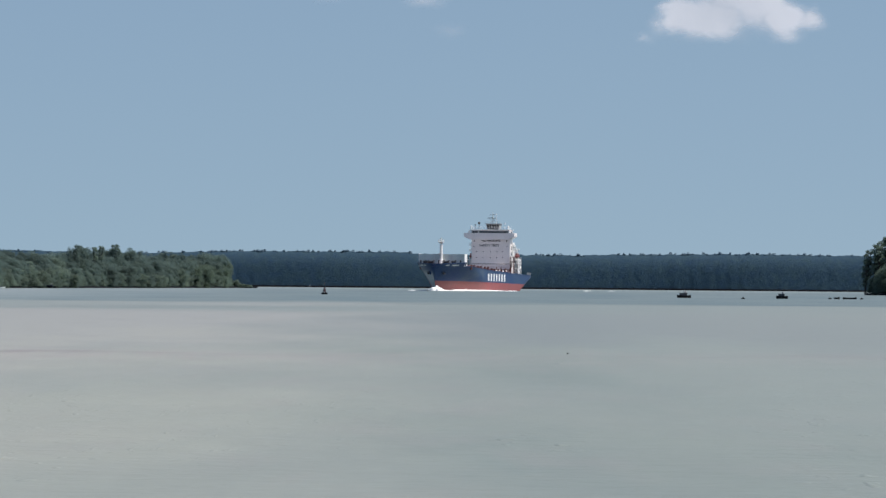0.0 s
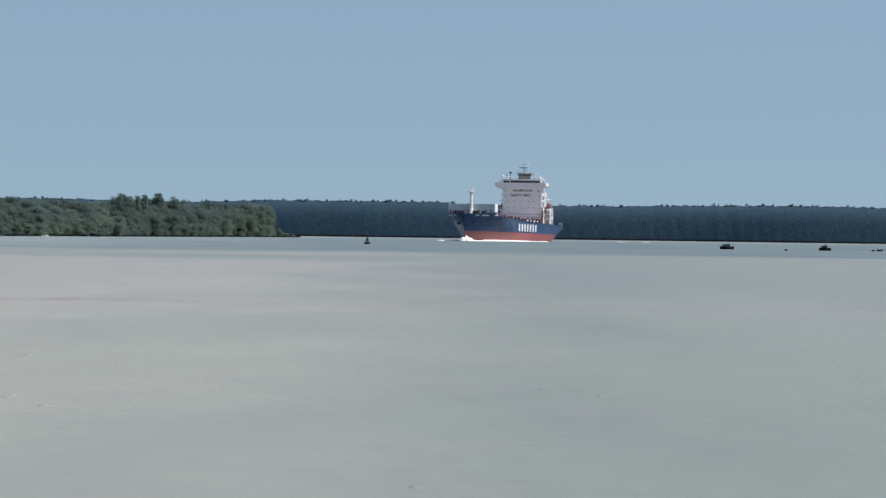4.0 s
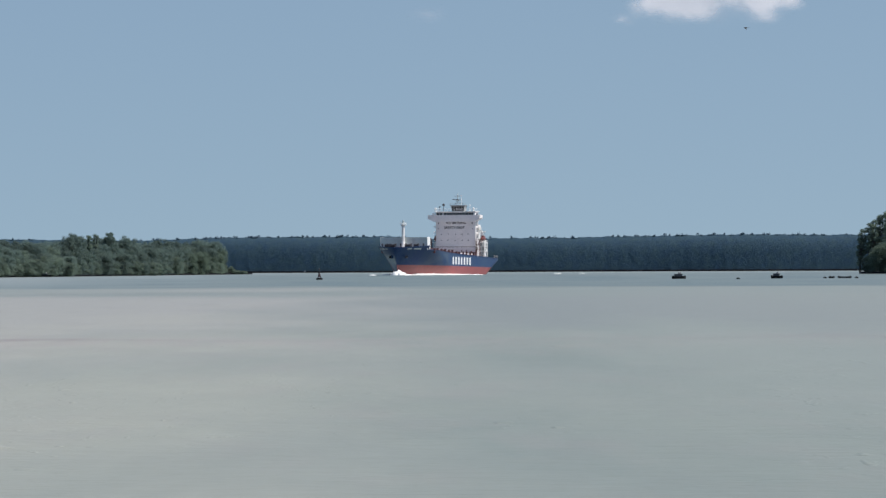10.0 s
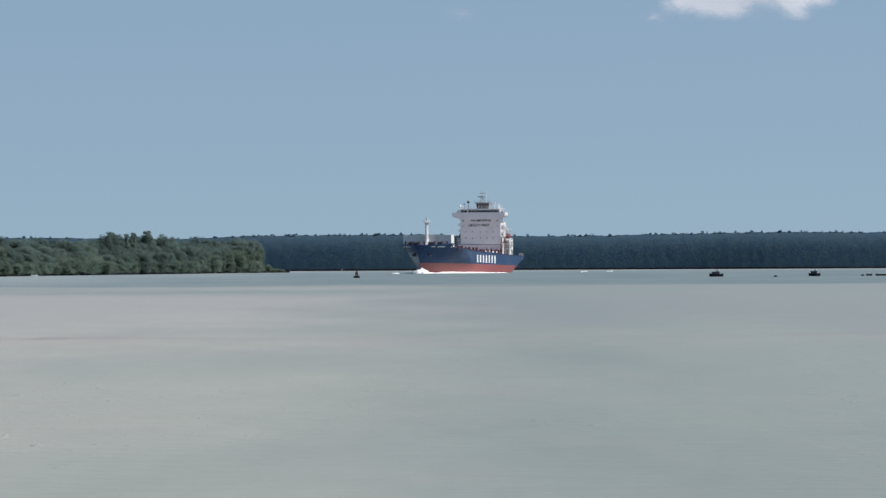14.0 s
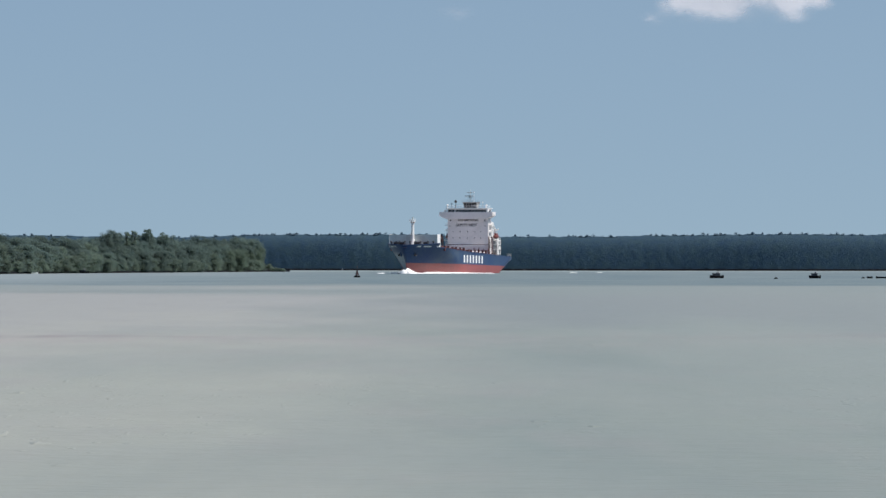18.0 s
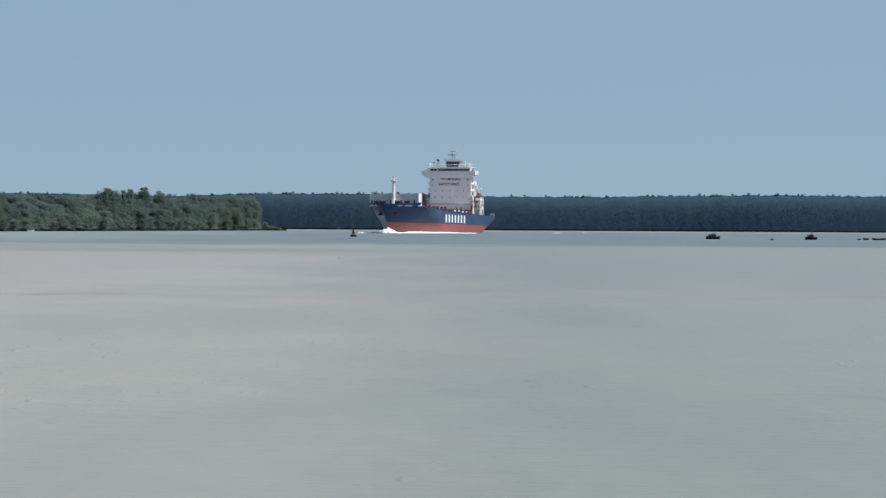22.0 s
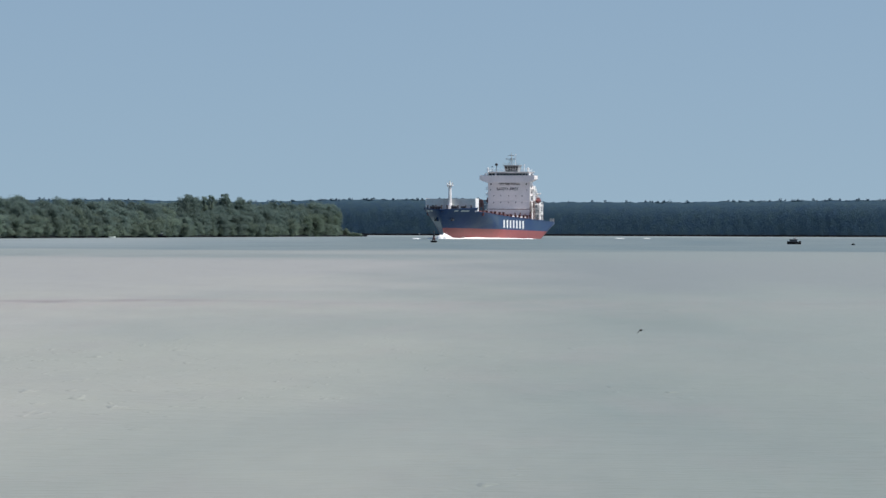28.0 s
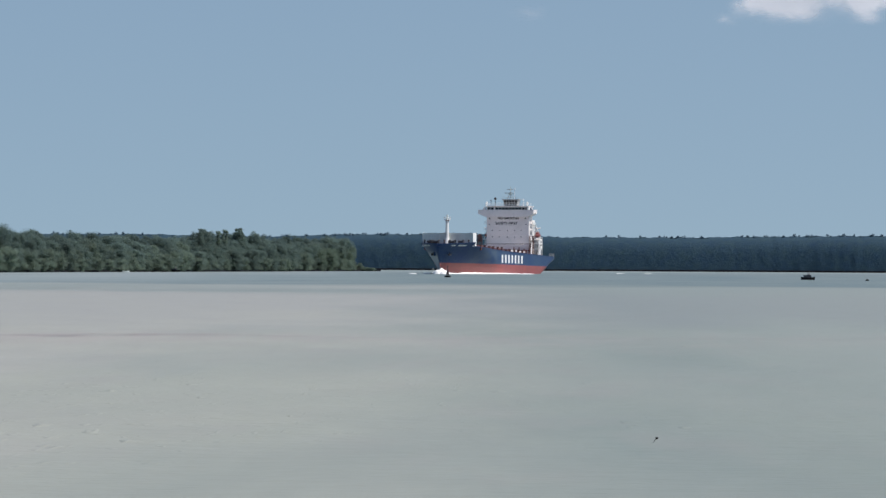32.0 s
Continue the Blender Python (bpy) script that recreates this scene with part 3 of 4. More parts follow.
# the wooded point: front, middle and back rows
x = -102.0
while x > -240:
    y, h = spit_shore(x) + 7.0, canopy(x)
    # rows of crowns, each standing a little higher than the one before it
    for back, kinds, part_h, chance in ((0, (4, 4, 2), 0.36, 0.9), (5, (2, 4, 1, 2), 0.55, 0.85), (11, (1, 2, 0, 1), 0.72, 0.85), (19, (0, 1, 2, 1), 0.86, 0.85), (30, (0, 1, 0, 3), 0.96, 0.9), (44, (0, 1), 0.97, 0.7)):
        if rng.random() < chance:
            k = rng.choice(kinds)
            if -160 < x < -122 and k in (2, 4) and back > 3:
                k = rng.choice((0, 1, 1))
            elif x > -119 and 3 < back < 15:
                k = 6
            wide = rng.choice((0.65, 0.8, 0.95, 1.1, 1.3)) * (0.8 if back < 3 or x > -106 else 1)
            plant(k, x * (1 + back / y) + rng.uniform(-1.8, 1.8), y + back + rng.uniform(-2, 2), wide, tall=h * part_h * rng.uniform(0.84, 1.05) / TALL[k] / wide)
    x -= rng.uniform(1.7, 2.7)
# taller trees that stand out of the skyline
for x, back, kind, h in ((-140.8, 26, 5, 18.9), (-137.0, 24, 3, 17.6), (-140.5, 24, 3, 18.2), (-150.8, 24, 3, 17.9), (-152.6, 22, 3, 18.1), (-154.4, 26, 3, 17.7), (-146.6, 24, 7, 18.2), (-148.0, 22, 7, 17.6), (-125.5, 24, 3, 16.6), (-121.5, 24, 3, 16.4), (-204, 20, 0, 17.5), (-208, 22, 0, 17.5), (-190, 20, 3, 14.5)):
    plant(kind, x * (spit_shore(x) + back) / spit_shore(x), spit_shore(x) + back, h / TALL[kind])
# low scrub that runs out along the tip of the point
for k in range(26):
    x = -103.5 + 0.5 * k
    plant(rng.choice((4, 2)), x + rng.uniform(-0.4, 0.4), 2012 + rng.uniform(-4, 4), rng.uniform(0.24, 0.36), z=0.4, tall=(1.35 - 0.04 * k) * rng.uniform(0.55, 1.0))
# the nearer point downstream
for x, y, kind, h in ((181, 1696, 7, 18.5), (184, 1694, 7, 21), (187, 1700, 7, 22.5), (189.5, 1692, 7, 24.5), (193, 1690, 7, 26), (196, 1696, 7, 25), (200, 1688, 7, 26), (206, 1684, 7, 25), (213, 1684, 0, 25), (221, 1680, 0, 24), (180.5, 1693, 7, 15), (185.5, 1690, 7, 20), (191, 1687, 7, 23), (196, 1685, 7, 24), (203, 1680, 7, 22),
                      (184.5, 1689, 4, 7), (186.5, 1684, 2, 11), (190, 1682, 2, 13), (192, 1677, 4, 8), (194, 1684, 1, 17), (198, 1674, 2, 11), (200, 1681, 1, 18), (205, 1670, 4, 8), (207, 1676, 1, 17), (212, 1672, 2, 12), (183, 1690, 4, 4.5)):
    plant(kind, x, y, h / TALL[kind], "trees on the nearer point")
for src, words in KINDS:      # the first of each kind stands deeper in the wood
    k = [s for s, w in KINDS].index(src)
    src.matrix_world = pose(-190 - 9 * k, spit_shore(-190 - 9 * k) + 44, 0.5)
    tagged(src, words, "tree", "trees on the wooded point")


# ---- container ship: x forward, y to port, z up from the waterline, origin under the bridge ----
HALF = 12.5


def sheer(x):
    return 7.9 + 0.027 * x + (max(0, x - 40) ** 2) * 0.0003


def rail(x):
    return 12.74 - 0.05 * (x - 92)


def boot(x):
    return 3.3 + 0.0115 * x


def stem(z):
    return 103 + 4.6 * clamp(z / 12.9) ** 1.4


def stern(z):
    return -20 - 10.6 * clamp(z / 6.0) ** 0.9


def half(x, z):
    f, a = stem(z) - x, x - stern(z)
    lb = 54 - 32 * clamp(z / 12.9) ** 1.1
    fore = math.sin(math.pi / 2 * clamp(f / lb)) ** (1.12 - 0.52 * clamp(z / 12.9))
    la = 20 - 12 * clamp(z / 7)
    w = 0.45 + 0.45 * clamp(z / 6)
    aft = w + (1 - w) * math.sin(math.pi / 2 * clamp(a / la))
    return HALF * fore * aft


def hull_shell(name, low, high, material, parent, label, rows, aft=None):
    """A lofted strip of the hull between two heights that run along the ship, both sides and the transom."""
    n = 64
    verts, faces = [], []
    for k in range(rows + 1):
        for i in range(n + 1):
            u = 0.5 - 0.5 * math.cos(math.pi * (i / n))
            x = 109 - 139.6 * u
            for _ in range(4):
                z = low(x) + (high(x) - low(x)) * k / rows
                x = stem(z) + ((stern(z) if aft is None else aft) - stem(z)) * u
            verts.append((x, half(x, z), z))
    m = len(verts)
    verts += [(x, -y, z) for x, y, z in verts]
    for k in range(rows):
        for i in range(n):
            a = k * (n + 1) + i
            faces.append((a, a + n + 1, a + n + 2, a + 1))
            faces.append((m + a, m + a + 1, m + a + n + 2, m + a + n + 1))
        a = k * (n + 1) + n
        faces.append((a, a + n + 1, m + a + n + 1, m + a))
    ob = mesh_part(name, verts, faces, material, parent, label, smooth=True)
    return ob


ship = empty("container_ship")
tagged(ship, "blue-hulled container feeder ship under way with an empty deck", "ship")
hull_shell("hull", boot, sheer, HULL, ship, "dark blue steel topsides", 9)
hull_shell("forecastle_bulwark", sheer, rail, BLUE, ship, "raised dark blue forecastle side", 4, 92.2)
hull_shell("boot_topping", lambda x: -1.6, boot, BOOT, ship, "faded red boot topping above the waterline", 5)

# decks
v, f = [], []
stations = [108 - 2.2 * i for i in range(63)]
for x in stations:
    z = (rail(x) if x > 92 else sheer(x)) - 1.0
    h = max(0.02, half(x, z) - 0.15)
    v += [(x, h, z), (x, -h, z)]
for i in range(len(stations) - 1):
    f.append((2 * i, 2 * i + 1, 2 * i + 3, 2 * i + 2))
mesh_part("deck", v, f, OXIDE, ship, "red oxide steel deck")

# rubbing strakes and frames along the sheer
for side in (1, -1):
    v, f = [], []
    tops = [(x, rail(x) if x > 92 else sheer(x)) for x in [108.6 - 0.85 * i for i in range(164)]]
    pts = [(x, (half(x, z) + 0.06) * side, z) for x, z in tops]
    for p in pts:
        v += [(p[0], p[1] - 0.12 * side, p[2] - 0.16), (p[0], p[1] + 0.06 * side, p[2] - 0.16), (p[0], p[1] + 0.06 * side, p[2] + 0.12), (p[0], p[1] - 0.12 * side, p[2] + 0.12)]
    for i in range(len(pts) - 1):
        for k in range(4):
            f.append((4 * i + k, 4 * i + (k + 1) % 4, 4 * i + 4 + (k + 1) % 4, 4 * i + 4 + k))
    mesh_part("gunwale", v, f, BLUE, ship)

# company lettering stands as seven plain upright bars; the ship's name as short bars
side_bar = [(i, 56.3 - 5.0 * i) for i in range(7)]
for i, x in side_bar:
    for side in (1, -1):
        bm = B()
        zc = 4.4 + 0.012 * (x - 38)
        y = half(x, 6) * side
        box(bm, x - 1.1, x + 1.1, y - 0.02 if side > 0 else y - 0.05, y + 0.05 if side > 0 else y + 0.02, zc, zc + 3.3, 0.01)
        part("lettering_bar", bm, WHITE, ship, "white lettering block")
for side in (1, -1):
    for x0, x1 in ((103.2, 101.6), (100.4, 96.4)):
        bm = B()
        vs = []
        for x in (x0, (x0 + x1) / 2, x1):
            for z in (11.1, 11.6):
                vs.append(bm.verts.new((x, (half(x, z) + 0.05) * side, z)))
        for k in (0, 2):
            bm.faces.new((vs[k], vs[k + 1], vs[k + 3], vs[k + 2]))
        part("name_bar", bm, GREY, ship, "small pale name bar")
# anchors in their pockets
for side in (1, -1):
    x, z = 102.0, 8.6
    y = half(x, z) * side
    bm = B()
    rod(bm, (x - 1.0, y - 0.5 * side, z + 0.9), (x + 0.3, y + 0.55 * side, z - 0.8), 0.28, 0.2)
    box(bm, x - 1.2, x + 1.4, min(y, y + 0.75 * side), max(y, y + 0.75 * side), z - 1.3, z - 0.7, 0.12)
    rod(bm, (x - 1.2, y + 0.5 * side, z - 1.1), (x - 1.5, y + 0.7 * side, z + 0.1), 0.22, 0.05)
    rod(bm, (x + 1.4, y + 0.5 * side, z - 1.1), (x + 1.6, y + 0.6 * side, z + 0.1), 0.22, 0.05)
    pocket = B()
    rod(pocket, (x - 0.2, y - 0.6 * side, z), (x + 0.05, y + 0.06 * side, z - 0.05), 1.5 if side < 0 else 0.9, 1.35 if side < 0 else 0.8, 14)
    part("anchor_pocket", pocket, BLUE, ship, "dark recessed anchor pocket")
    part("anchor", bm, DARK, ship, "dark stowed bow anchor")

# breakwater: front plates, two end returns, stiffeners behind
for k in range(6):
    bm = B()
    y0 = -10.4 + 20.8 / 6 * k
    box(bm, 92.9, 93.02, y0 + 0.02, y0 + 20.8 / 6 - 0.02, 11.9, 16.4)
    part("breakwater_plate", bm, GREY, ship)
for side in (1, -1):
    bm = B()
    box(bm, 88.2, 93.0, side * 10.5 - 0.07, side * 10.5 + 0.07, 11.0, 16.5)
    part("breakwater_return", bm, WHITE, ship)
for k in range(7):
    bm = B()
    y = -10.5 + 3.5 * k
    vs = [bm.verts.new(p) for p in ((92.85, y - 0.06, 11.9), (91.4, y - 0.06, 11.9), (92.85, y - 0.06, 16.2), (92.85, y + 0.06, 11.9), (91.4, y + 0.06, 11.9), (92.85, y + 0.06, 16.2))]
    for q in ((0, 1, 2), (5, 4, 3), (0, 3, 4, 1), (1, 4, 5, 2), (2, 5, 3, 0)):
        bm.faces.new([vs[i] for i in q])
    part("breakwater_bracket", bm, GREY, ship)

# foremast
bm = B()
rod(bm, (94, 0, 11.8), (94, 0, 21.6), 0.78, 0.62, 14)
rod(bm, (94, 0, 11.8), (94, 0, 14.6), 1.5, 0.75, 14)
mast = part("foremast", bm, WHITE, ship, "white tubular foremast")
bm = B()
rod(bm, (94, 0, 21.0), (94, 0, 21.7), 0.62, 1.25, 14)
rod(bm, (94, 0, 21.7), (94, 0, 21.85), 1.35, seg=14)
for k in range(10):
    a = 2 * math.pi * k / 10
    rod(bm, (94 + 1.28 * math.cos(a), 1.28 * math.sin(a), 21.8), (94 + 1.28 * math.cos(a), 1.28 * math.sin(a), 22.8), 0.06, seg=5)
    c = a + 2 * math.pi / 10
    for z in (22.3, 22.8):
        rod(bm, (94 + 1.28 * math.cos(a), 1.28 * math.sin(a), z), (94 + 1.28 * math.cos(c), 1.28 * math.sin(c), z), 0.06, seg=5)
part("platform", bm, WHITE, mast)
bm = B()
rod(bm, (94, 0, 21.75), (94, 0, 23.4), 0.34, 0.28)
rod(bm, (94, 0, 23.2), (94, 0, 23.7), 0.45)
part("masthead_light", bm, GREY, mast)
bm = B()
rod(bm, (94.75, 0, 12), (94.75, 0, 21.5), 0.08)
for k in range(10):
    box(bm, 94.6, 94.8, -0.25, 0.25, 12.5 + 0.9 * k, 12.56 + 0.9 * k)
part("ladder", bm, GREY, mast)
bm = B()
rod(bm, (94.2, -0.3, 15.9), (94.9, -0.9, 16.6), 0.3)
part("horn", bm, GREY, mast)
bm = B()
rod(bm, (96, -1.6, 11.9), (96, 0.4, 13.9), 0.14)
rod(bm, (96, -1.6, 11.9), (96, -3.4, 11.95), 0.14)
part("derrick", bm, CREAM, ship)

# winches, bollards and vents on the forecastle
for x, y, w in ((99, 3.4, 1.0), (99, -3.4, 1.0), (96.5, 6.5, 0.7), (96.5, -6.5, 0.7)):
    bm = B()
    rod(bm, (x, y - w, 12.7), (x, y + w, 12.7), 0.65, seg=12)
    box(bm, x - 0.8, x + 0.8, y - w - 0.25, y - w, 11.8, 13.4, 0.05)
    box(bm, x - 0.8, x + 0.8, y + w, y + w + 0.25, 11.8, 13.4, 0.05)
    part("windlass", bm, DARK, ship)
for k in range(9):
    bm = B()
    y = -9.2 + 2.3 * k
    x = 94.6 if abs(y) > 6 else 98
    rod(bm, (x, y, 11.8), (x, y, 13.35), 0.3, seg=10)
    rod(bm, (x, y, 13.3), (x, y, 13.7), 0.5, 0.3, seg=10)
    part("vent", bm, DARK, ship)

# hatch coamings, hatch covers and the red stanchions along the deck
for k in range(6):
    x1 = 86 - 12.6 * k
    z = sheer(x1 - 6)
    bm = B()
    box(bm, x1 - 11.6, x1, -10.2, 10.2, z - 1.2, z + 0.5, 0.05)
    part("hatch_coaming", bm, OXIDE, ship)
    for j in range(3):
        bm = B()
        box(bm, x1 - 11.5, x1 - 0.1, -10.3 + 6.9 * j, -3.5 + 6.9 * j, z + 0.5, z + 1.05, 0.08)
        part("hatch_cover", bm, CREAM if k > 3 else OXIDE, ship)
    for y in (-11.7, 11.7):
        for dx in (0.4, 6.2):
            bm = B()
            h = 0.9 + 0.25 * ((k + int(dx)) % 3)
            box(bm, x1 - dx - 0.35, x1 - dx + 0.35, y - 0.35, y + 0.35, z - 1, z + h, 0.04)
            box(bm, x1 - dx - 0.6, x1 - dx + 0.6, y - 0.5, y + 0.5, z + h, z + h + 0.25)
            part("stanchion", bm, OXIDE, ship, "red oxide container stanchion")
for y in [-11.0 + 2.2 * k for k in range(11)]:
    bm = B()
    rod(bm, (9.5, y, 8), (9.5, y, 10.6 + 0.5 * (int(y * 3) % 2)), 0.22)
    box(bm, 9.2, 9.8, y - 0.45, y + 0.45, 9.4, 10.0)
    part("cell_guide", bm, OXIDE, ship)

# lashing bridges on both sides of the house: red-brown frames
for side in (1, -1):
    bm = B()
    for y in (10.6, 12.0):
        rod(bm, (7.6, y * side, 8), (7.6, y * side, 16.0), 0.18)
        rod(bm, (5.9, y * side, 8), (5.9, y * side, 15.2), 0.15)
    for z in (11.2, 13.4, 15.5):
        box(bm, 5.7, 7.8, min(10.4 * side, 12.2 * side), max(10.4 * side, 12.2 * side), z, z + 0.2)
    rod(bm, (7.6, 10.6 * side, 8.5), (7.6, 12.0 * side, 15.5), 0.11)
    part("lashing_bridge", bm, LASH, ship, "red-brown lashing bridge frame")
    if side < 0:
        bm = B()
        rod(bm, (6.8, -11.2, 13.6), (6.8, -11.2, 16.2), 0.7, 0.65, 12)
        rod(bm, (6.8, -11.2, 15.8), (7.9, -11.2, 15.9), 0.85, 0.95, 12)
        part("cowl_vent", bm, LASH, ship)

# accommodation block
bm = B()
box(bm, 0.8, 5.6, -8.75, 9.9, 16.0, 24.2, 0.12)
box(bm, -5.5, 5.6, -8.75, 9.9, 7.2, 16.0, 0.12)
house = part("accommodation_block", bm, CREAM, ship, "tall pale accommodation block")
bm = B()
box(bm, 5.62, 6.9, -9.6, 10.4, 8.0, 12.4, 0.06)
part("house_front_base", bm, CREAM, ship)
bm = B()
box(bm, 5.55, 5.75, -8.9, 10.0, 12.45, 12.65)
part("ledge", bm, OXIDE, house)
for z, ys in ((15.3, (-6.2, -3.1, 0.4, 3.6, 6.4)), (18.1, (-6.2, -3.0, 0.5, 3.6, 6.4)), (20.6, (-7.6, 8.5)), (23.0, (-7.4, 8.3))):
    for y in ys:
        bm = B()
        s = 0.34 if z < 22 else 0.5
        box(bm, 5.58, 5.66, y - s / 2, y + s / 2, z, z + s * 1.2)
        part("porthole", bm, GLASS, house)
for z in (13.4, 16.6, 19.2, 21.8):
    for k in (range(3) if z < 15 else (2,)):
        bm = B()
        box(bm, -3.9 + 3.2 * k, -3.1 + 3.2 * k, 9.87, 9.95, z, z + 0.9)
        part("porthole", bm, GLASS, house)
# warning lines on the house front
for words, z, y, size in (("NO SMOKING", 22.95, 3.9, 1.45), ("SAFETY FIRST", 20.7, 4.9, 1.62)):
    cu = bpy.data.curves.new("warning_text", "FONT")
    cu.body, cu.size, cu.extrude, cu.offset = words, size, 0.01, 0.03
    cu.materials.append(DARK)
    sign = new("warning_text", cu)
    sign.matrix_world = pose(5.66, -y, z, 90, 0, 90)
    sign.parent = house
    tagged(sign, "dark painted lettering")
# side galleries and sloping stairs on both sides
for side, wall in ((1, 9.92), (-1, 8.77)):
    for z in (18.2, 21.0):
        bm = B()
        box(bm, 0.9, 4.4, min(wall * side, (wall + 1.3) * side), max(wall * side, (wall + 1.3) * side), z, z + 0.18)
        for k in range(4):
            rod(bm, (1.0 + 1.1 * k, (wall + 1.2) * side, z + 0.15), (1.0 + 1.1 * k, (wall + 1.2) * side, z + 1.2), 0.05, seg=5)
        for h in (0.7, 1.2):
            rod(bm, (0.95, (wall + 1.2) * side, z + h), (4.35, (wall + 1.2) * side, z + h), 0.05, seg=5)
        part("side_gallery", bm, WHITE, ship)
    for x0, z0, x1, z1 in ((0.6, 21.0, -3.6, 18.4), (-3.4, 18.3, -8.0, 15.4), (-7.6, 15.2, -2.8, 12.7)):
        bm = B()
        for y in (wall + 0.3, wall + 1.1):
            rod(bm, (x0, y * side, z0), (x1, y * side, z1), 0.14, seg=6)
            rod(bm, (x0, y * side, z0 + 1.0), (x1, y * side, z1 + 1.0), 0.06, seg=5)
        for k in range(1, 9):
            u = k / 9
            x, z = x0 + (x1 - x0) * u, z0 + (z1 - z0) * u
            box(bm, x - 0.16, x + 0.16, min((wall + 0.3) * side, (wall + 1.1) * side), max((wall + 0.3) * side, (wall + 1.1) * side), z, z + 0.06)
        part("outside_stair", bm, WHITE, ship)
    bm = B()
    box(bm, -2.6, 0.78, min((wall - 2.0) * side, (wall + 0.2) * side), max((wall - 2.0) * side, (wall + 0.2) * side), 16.0, 22.6, 0.08)
    part("stair_casing", bm, WHITE, ship)

# bridge deck with its wings, wheelhouse and windows
bm = B()
prof = [(-12.1, 25.4), (-12.1, 27.0), (12.1, 27.0), (12.1, 25.4), (11.4, 24.9), (9.0, 23.9), (-9.0, 23.9), (-11.4, 24.9)]
fa = [bm.verts.new((7.0, y, z)) for y, z in prof]
fb = [bm.verts.new((1.2, y, z)) for y, z in prof]
bm.faces.new(fa), bm.faces.new(fb[::-1])
for i in range(len(prof)):
    bm.faces.new((fa[i], fb[i], fb[(i + 1) % 8], fa[(i + 1) % 8]))
bmesh.ops.recalc_face_normals(bm, faces=bm.faces)
wing = part("bridge_deck", bm, CREAM, ship, "white bridge deck with open wings")
bm = B()
box(bm, -1.0, 6.2, -8.7, 9.6, 25.9, 28.4, 0.1)
wheel = part("wheelhouse", bm, CREAM, ship)
for k in range(12):
    bm = B()
    y = -8.2 + 1.45 * k + (0.5 if k > 1 else 0)
    box(bm, 6.15, 6.26, y, y + 1.25, 26.75, 27.95)
    part("window", bm, GLASS, wheel)
for side in (1, -1):
    for k in range(3):
        bm = B()
        box(bm, 0.4 + 1.8 * k, 1.9 + 1.8 * k, (9.6 if side > 0 else -8.7) - 0.06, (9.6 if side > 0 else -8.7) + 0.06, 26.65, 27.75)
        part("window", bm, GLASS, wheel)
bm = B()
box(bm, -1.6, 7.0, -9.3, 10.0, 28.4, 28.65, 0.05)
part("roof", bm, WHITE, wheel)
for side in (1, -1):
    bm = B()
    box(bm, 5.2, 6.9, min(9.2 * side, 10.0 * side), max(9.2 * side, 10.0 * side), 25.9, 28., 0.06)
    part("wing_console", bm, WHITE, wing)
    bm = B()
    rod(bm, (4.0, 12.0 * side, 25.9), (4.0, 12.25 * side, 25.9), 0.5)
    part("side_light", bm, WHITE, wing)
    bm = B()
    rod(bm, (5.0, 8.9 * side, 28.6), (5.0, 8.9 * side, 29.7), 0.25, 0.22, 12)
    bmesh.ops.create_uvsphere(bm, u_segments=12, v_segments=6, radius=0.5, matrix=Matrix.Translation((5.0, 8.9 * side, 29.9)))
    part("satellite_dome", bm, WHITE, wheel)
# rails on the monkey island
bm = B()
for y in [-9 + 1.5 * k for k in range(13)]:
    rod(bm, (6.8, y, 28.6), (6.8, y, 29.8), 0.05, seg=5)
for z in (29.2, 29.8):
    rod(bm, (6.8, -9, z), (6.8, 9, z), 0.05, seg=5)
    for y in (-9, 9):
        rod(bm, (6.8, y, z), (-1.4, y, z), 0.05, seg=5)
part("roof_rail", bm, WHITE, wheel)
# radar house, wider at its top than at its foot, and mast
def flared(bm, x0, x1, y0, y1, z0, z1, more):
    lo = [bm.verts.new(c) for c in ((x0, y0, z0), (x1, y0, z0), (x1, y1, z0), (x0, y1, z0))]
    hi = [bm.verts.new(c) for c in ((x0 - more, y0 - more, z1), (x1 + more, y0 - more, z1), (x1 + more, y1 + more, z1), (x0 - more, y1 + more, z1))]
    bm.faces.new(lo[::-1]), bm.faces.new(hi)
    for i in range(4):
        bm.faces.new((lo[i], lo[(i + 1) % 4], hi[(i + 1) % 4], hi[i]))


bm = B()
flared(bm, -0.5, 2.6, -1.9, 3.7, 28.65, 31.3, 0.55)
radar_house = part("radar_house", bm, STEEL, ship, "grey flared radar house")
for k in range(5):
    bm = B()
    y = -1.75 + 1.13 * k
    vs = [bm.verts.new(c) for c in ((2.66, y, 28.8), (2.66, y + 0.85, 28.8), (3.14, y + 0.9 + 0.06 * (k - 2), 31.0), (3.14, y - 0.05 + 0.06 * (k - 2), 31.0))]
    bm.faces.new(vs)
    bmesh.ops.solidify(bm, geom=bm.faces, thickness=0.06)
    part("louvre", bm, DARK, radar_house)
bm = B()
box(bm, -1.3, 3.5, -2.8, 4.6, 31.3, 31.5)
for y in [-2.7 + 1.2 * k for k in range(7)]:
    rod(bm, (3.45, y, 31.5), (3.45, y, 32.3), 0.05, seg=5)
rod(bm, (3.45, -2.7, 32.3), (3.45, 4.5, 32.3), 0.05, seg=5)
part("roof", bm, STEEL, radar_house)
bm = B()
rod(bm, (2.0, -6.0, 28.6), (2.0, -6.0, 31.2), 0.12, 0.1)
bmesh.ops.create_uvsphere(bm, u_segments=10, v_segments=8, radius=0.62, matrix=Matrix.Translation((2.0, -6.0, 31.7)))
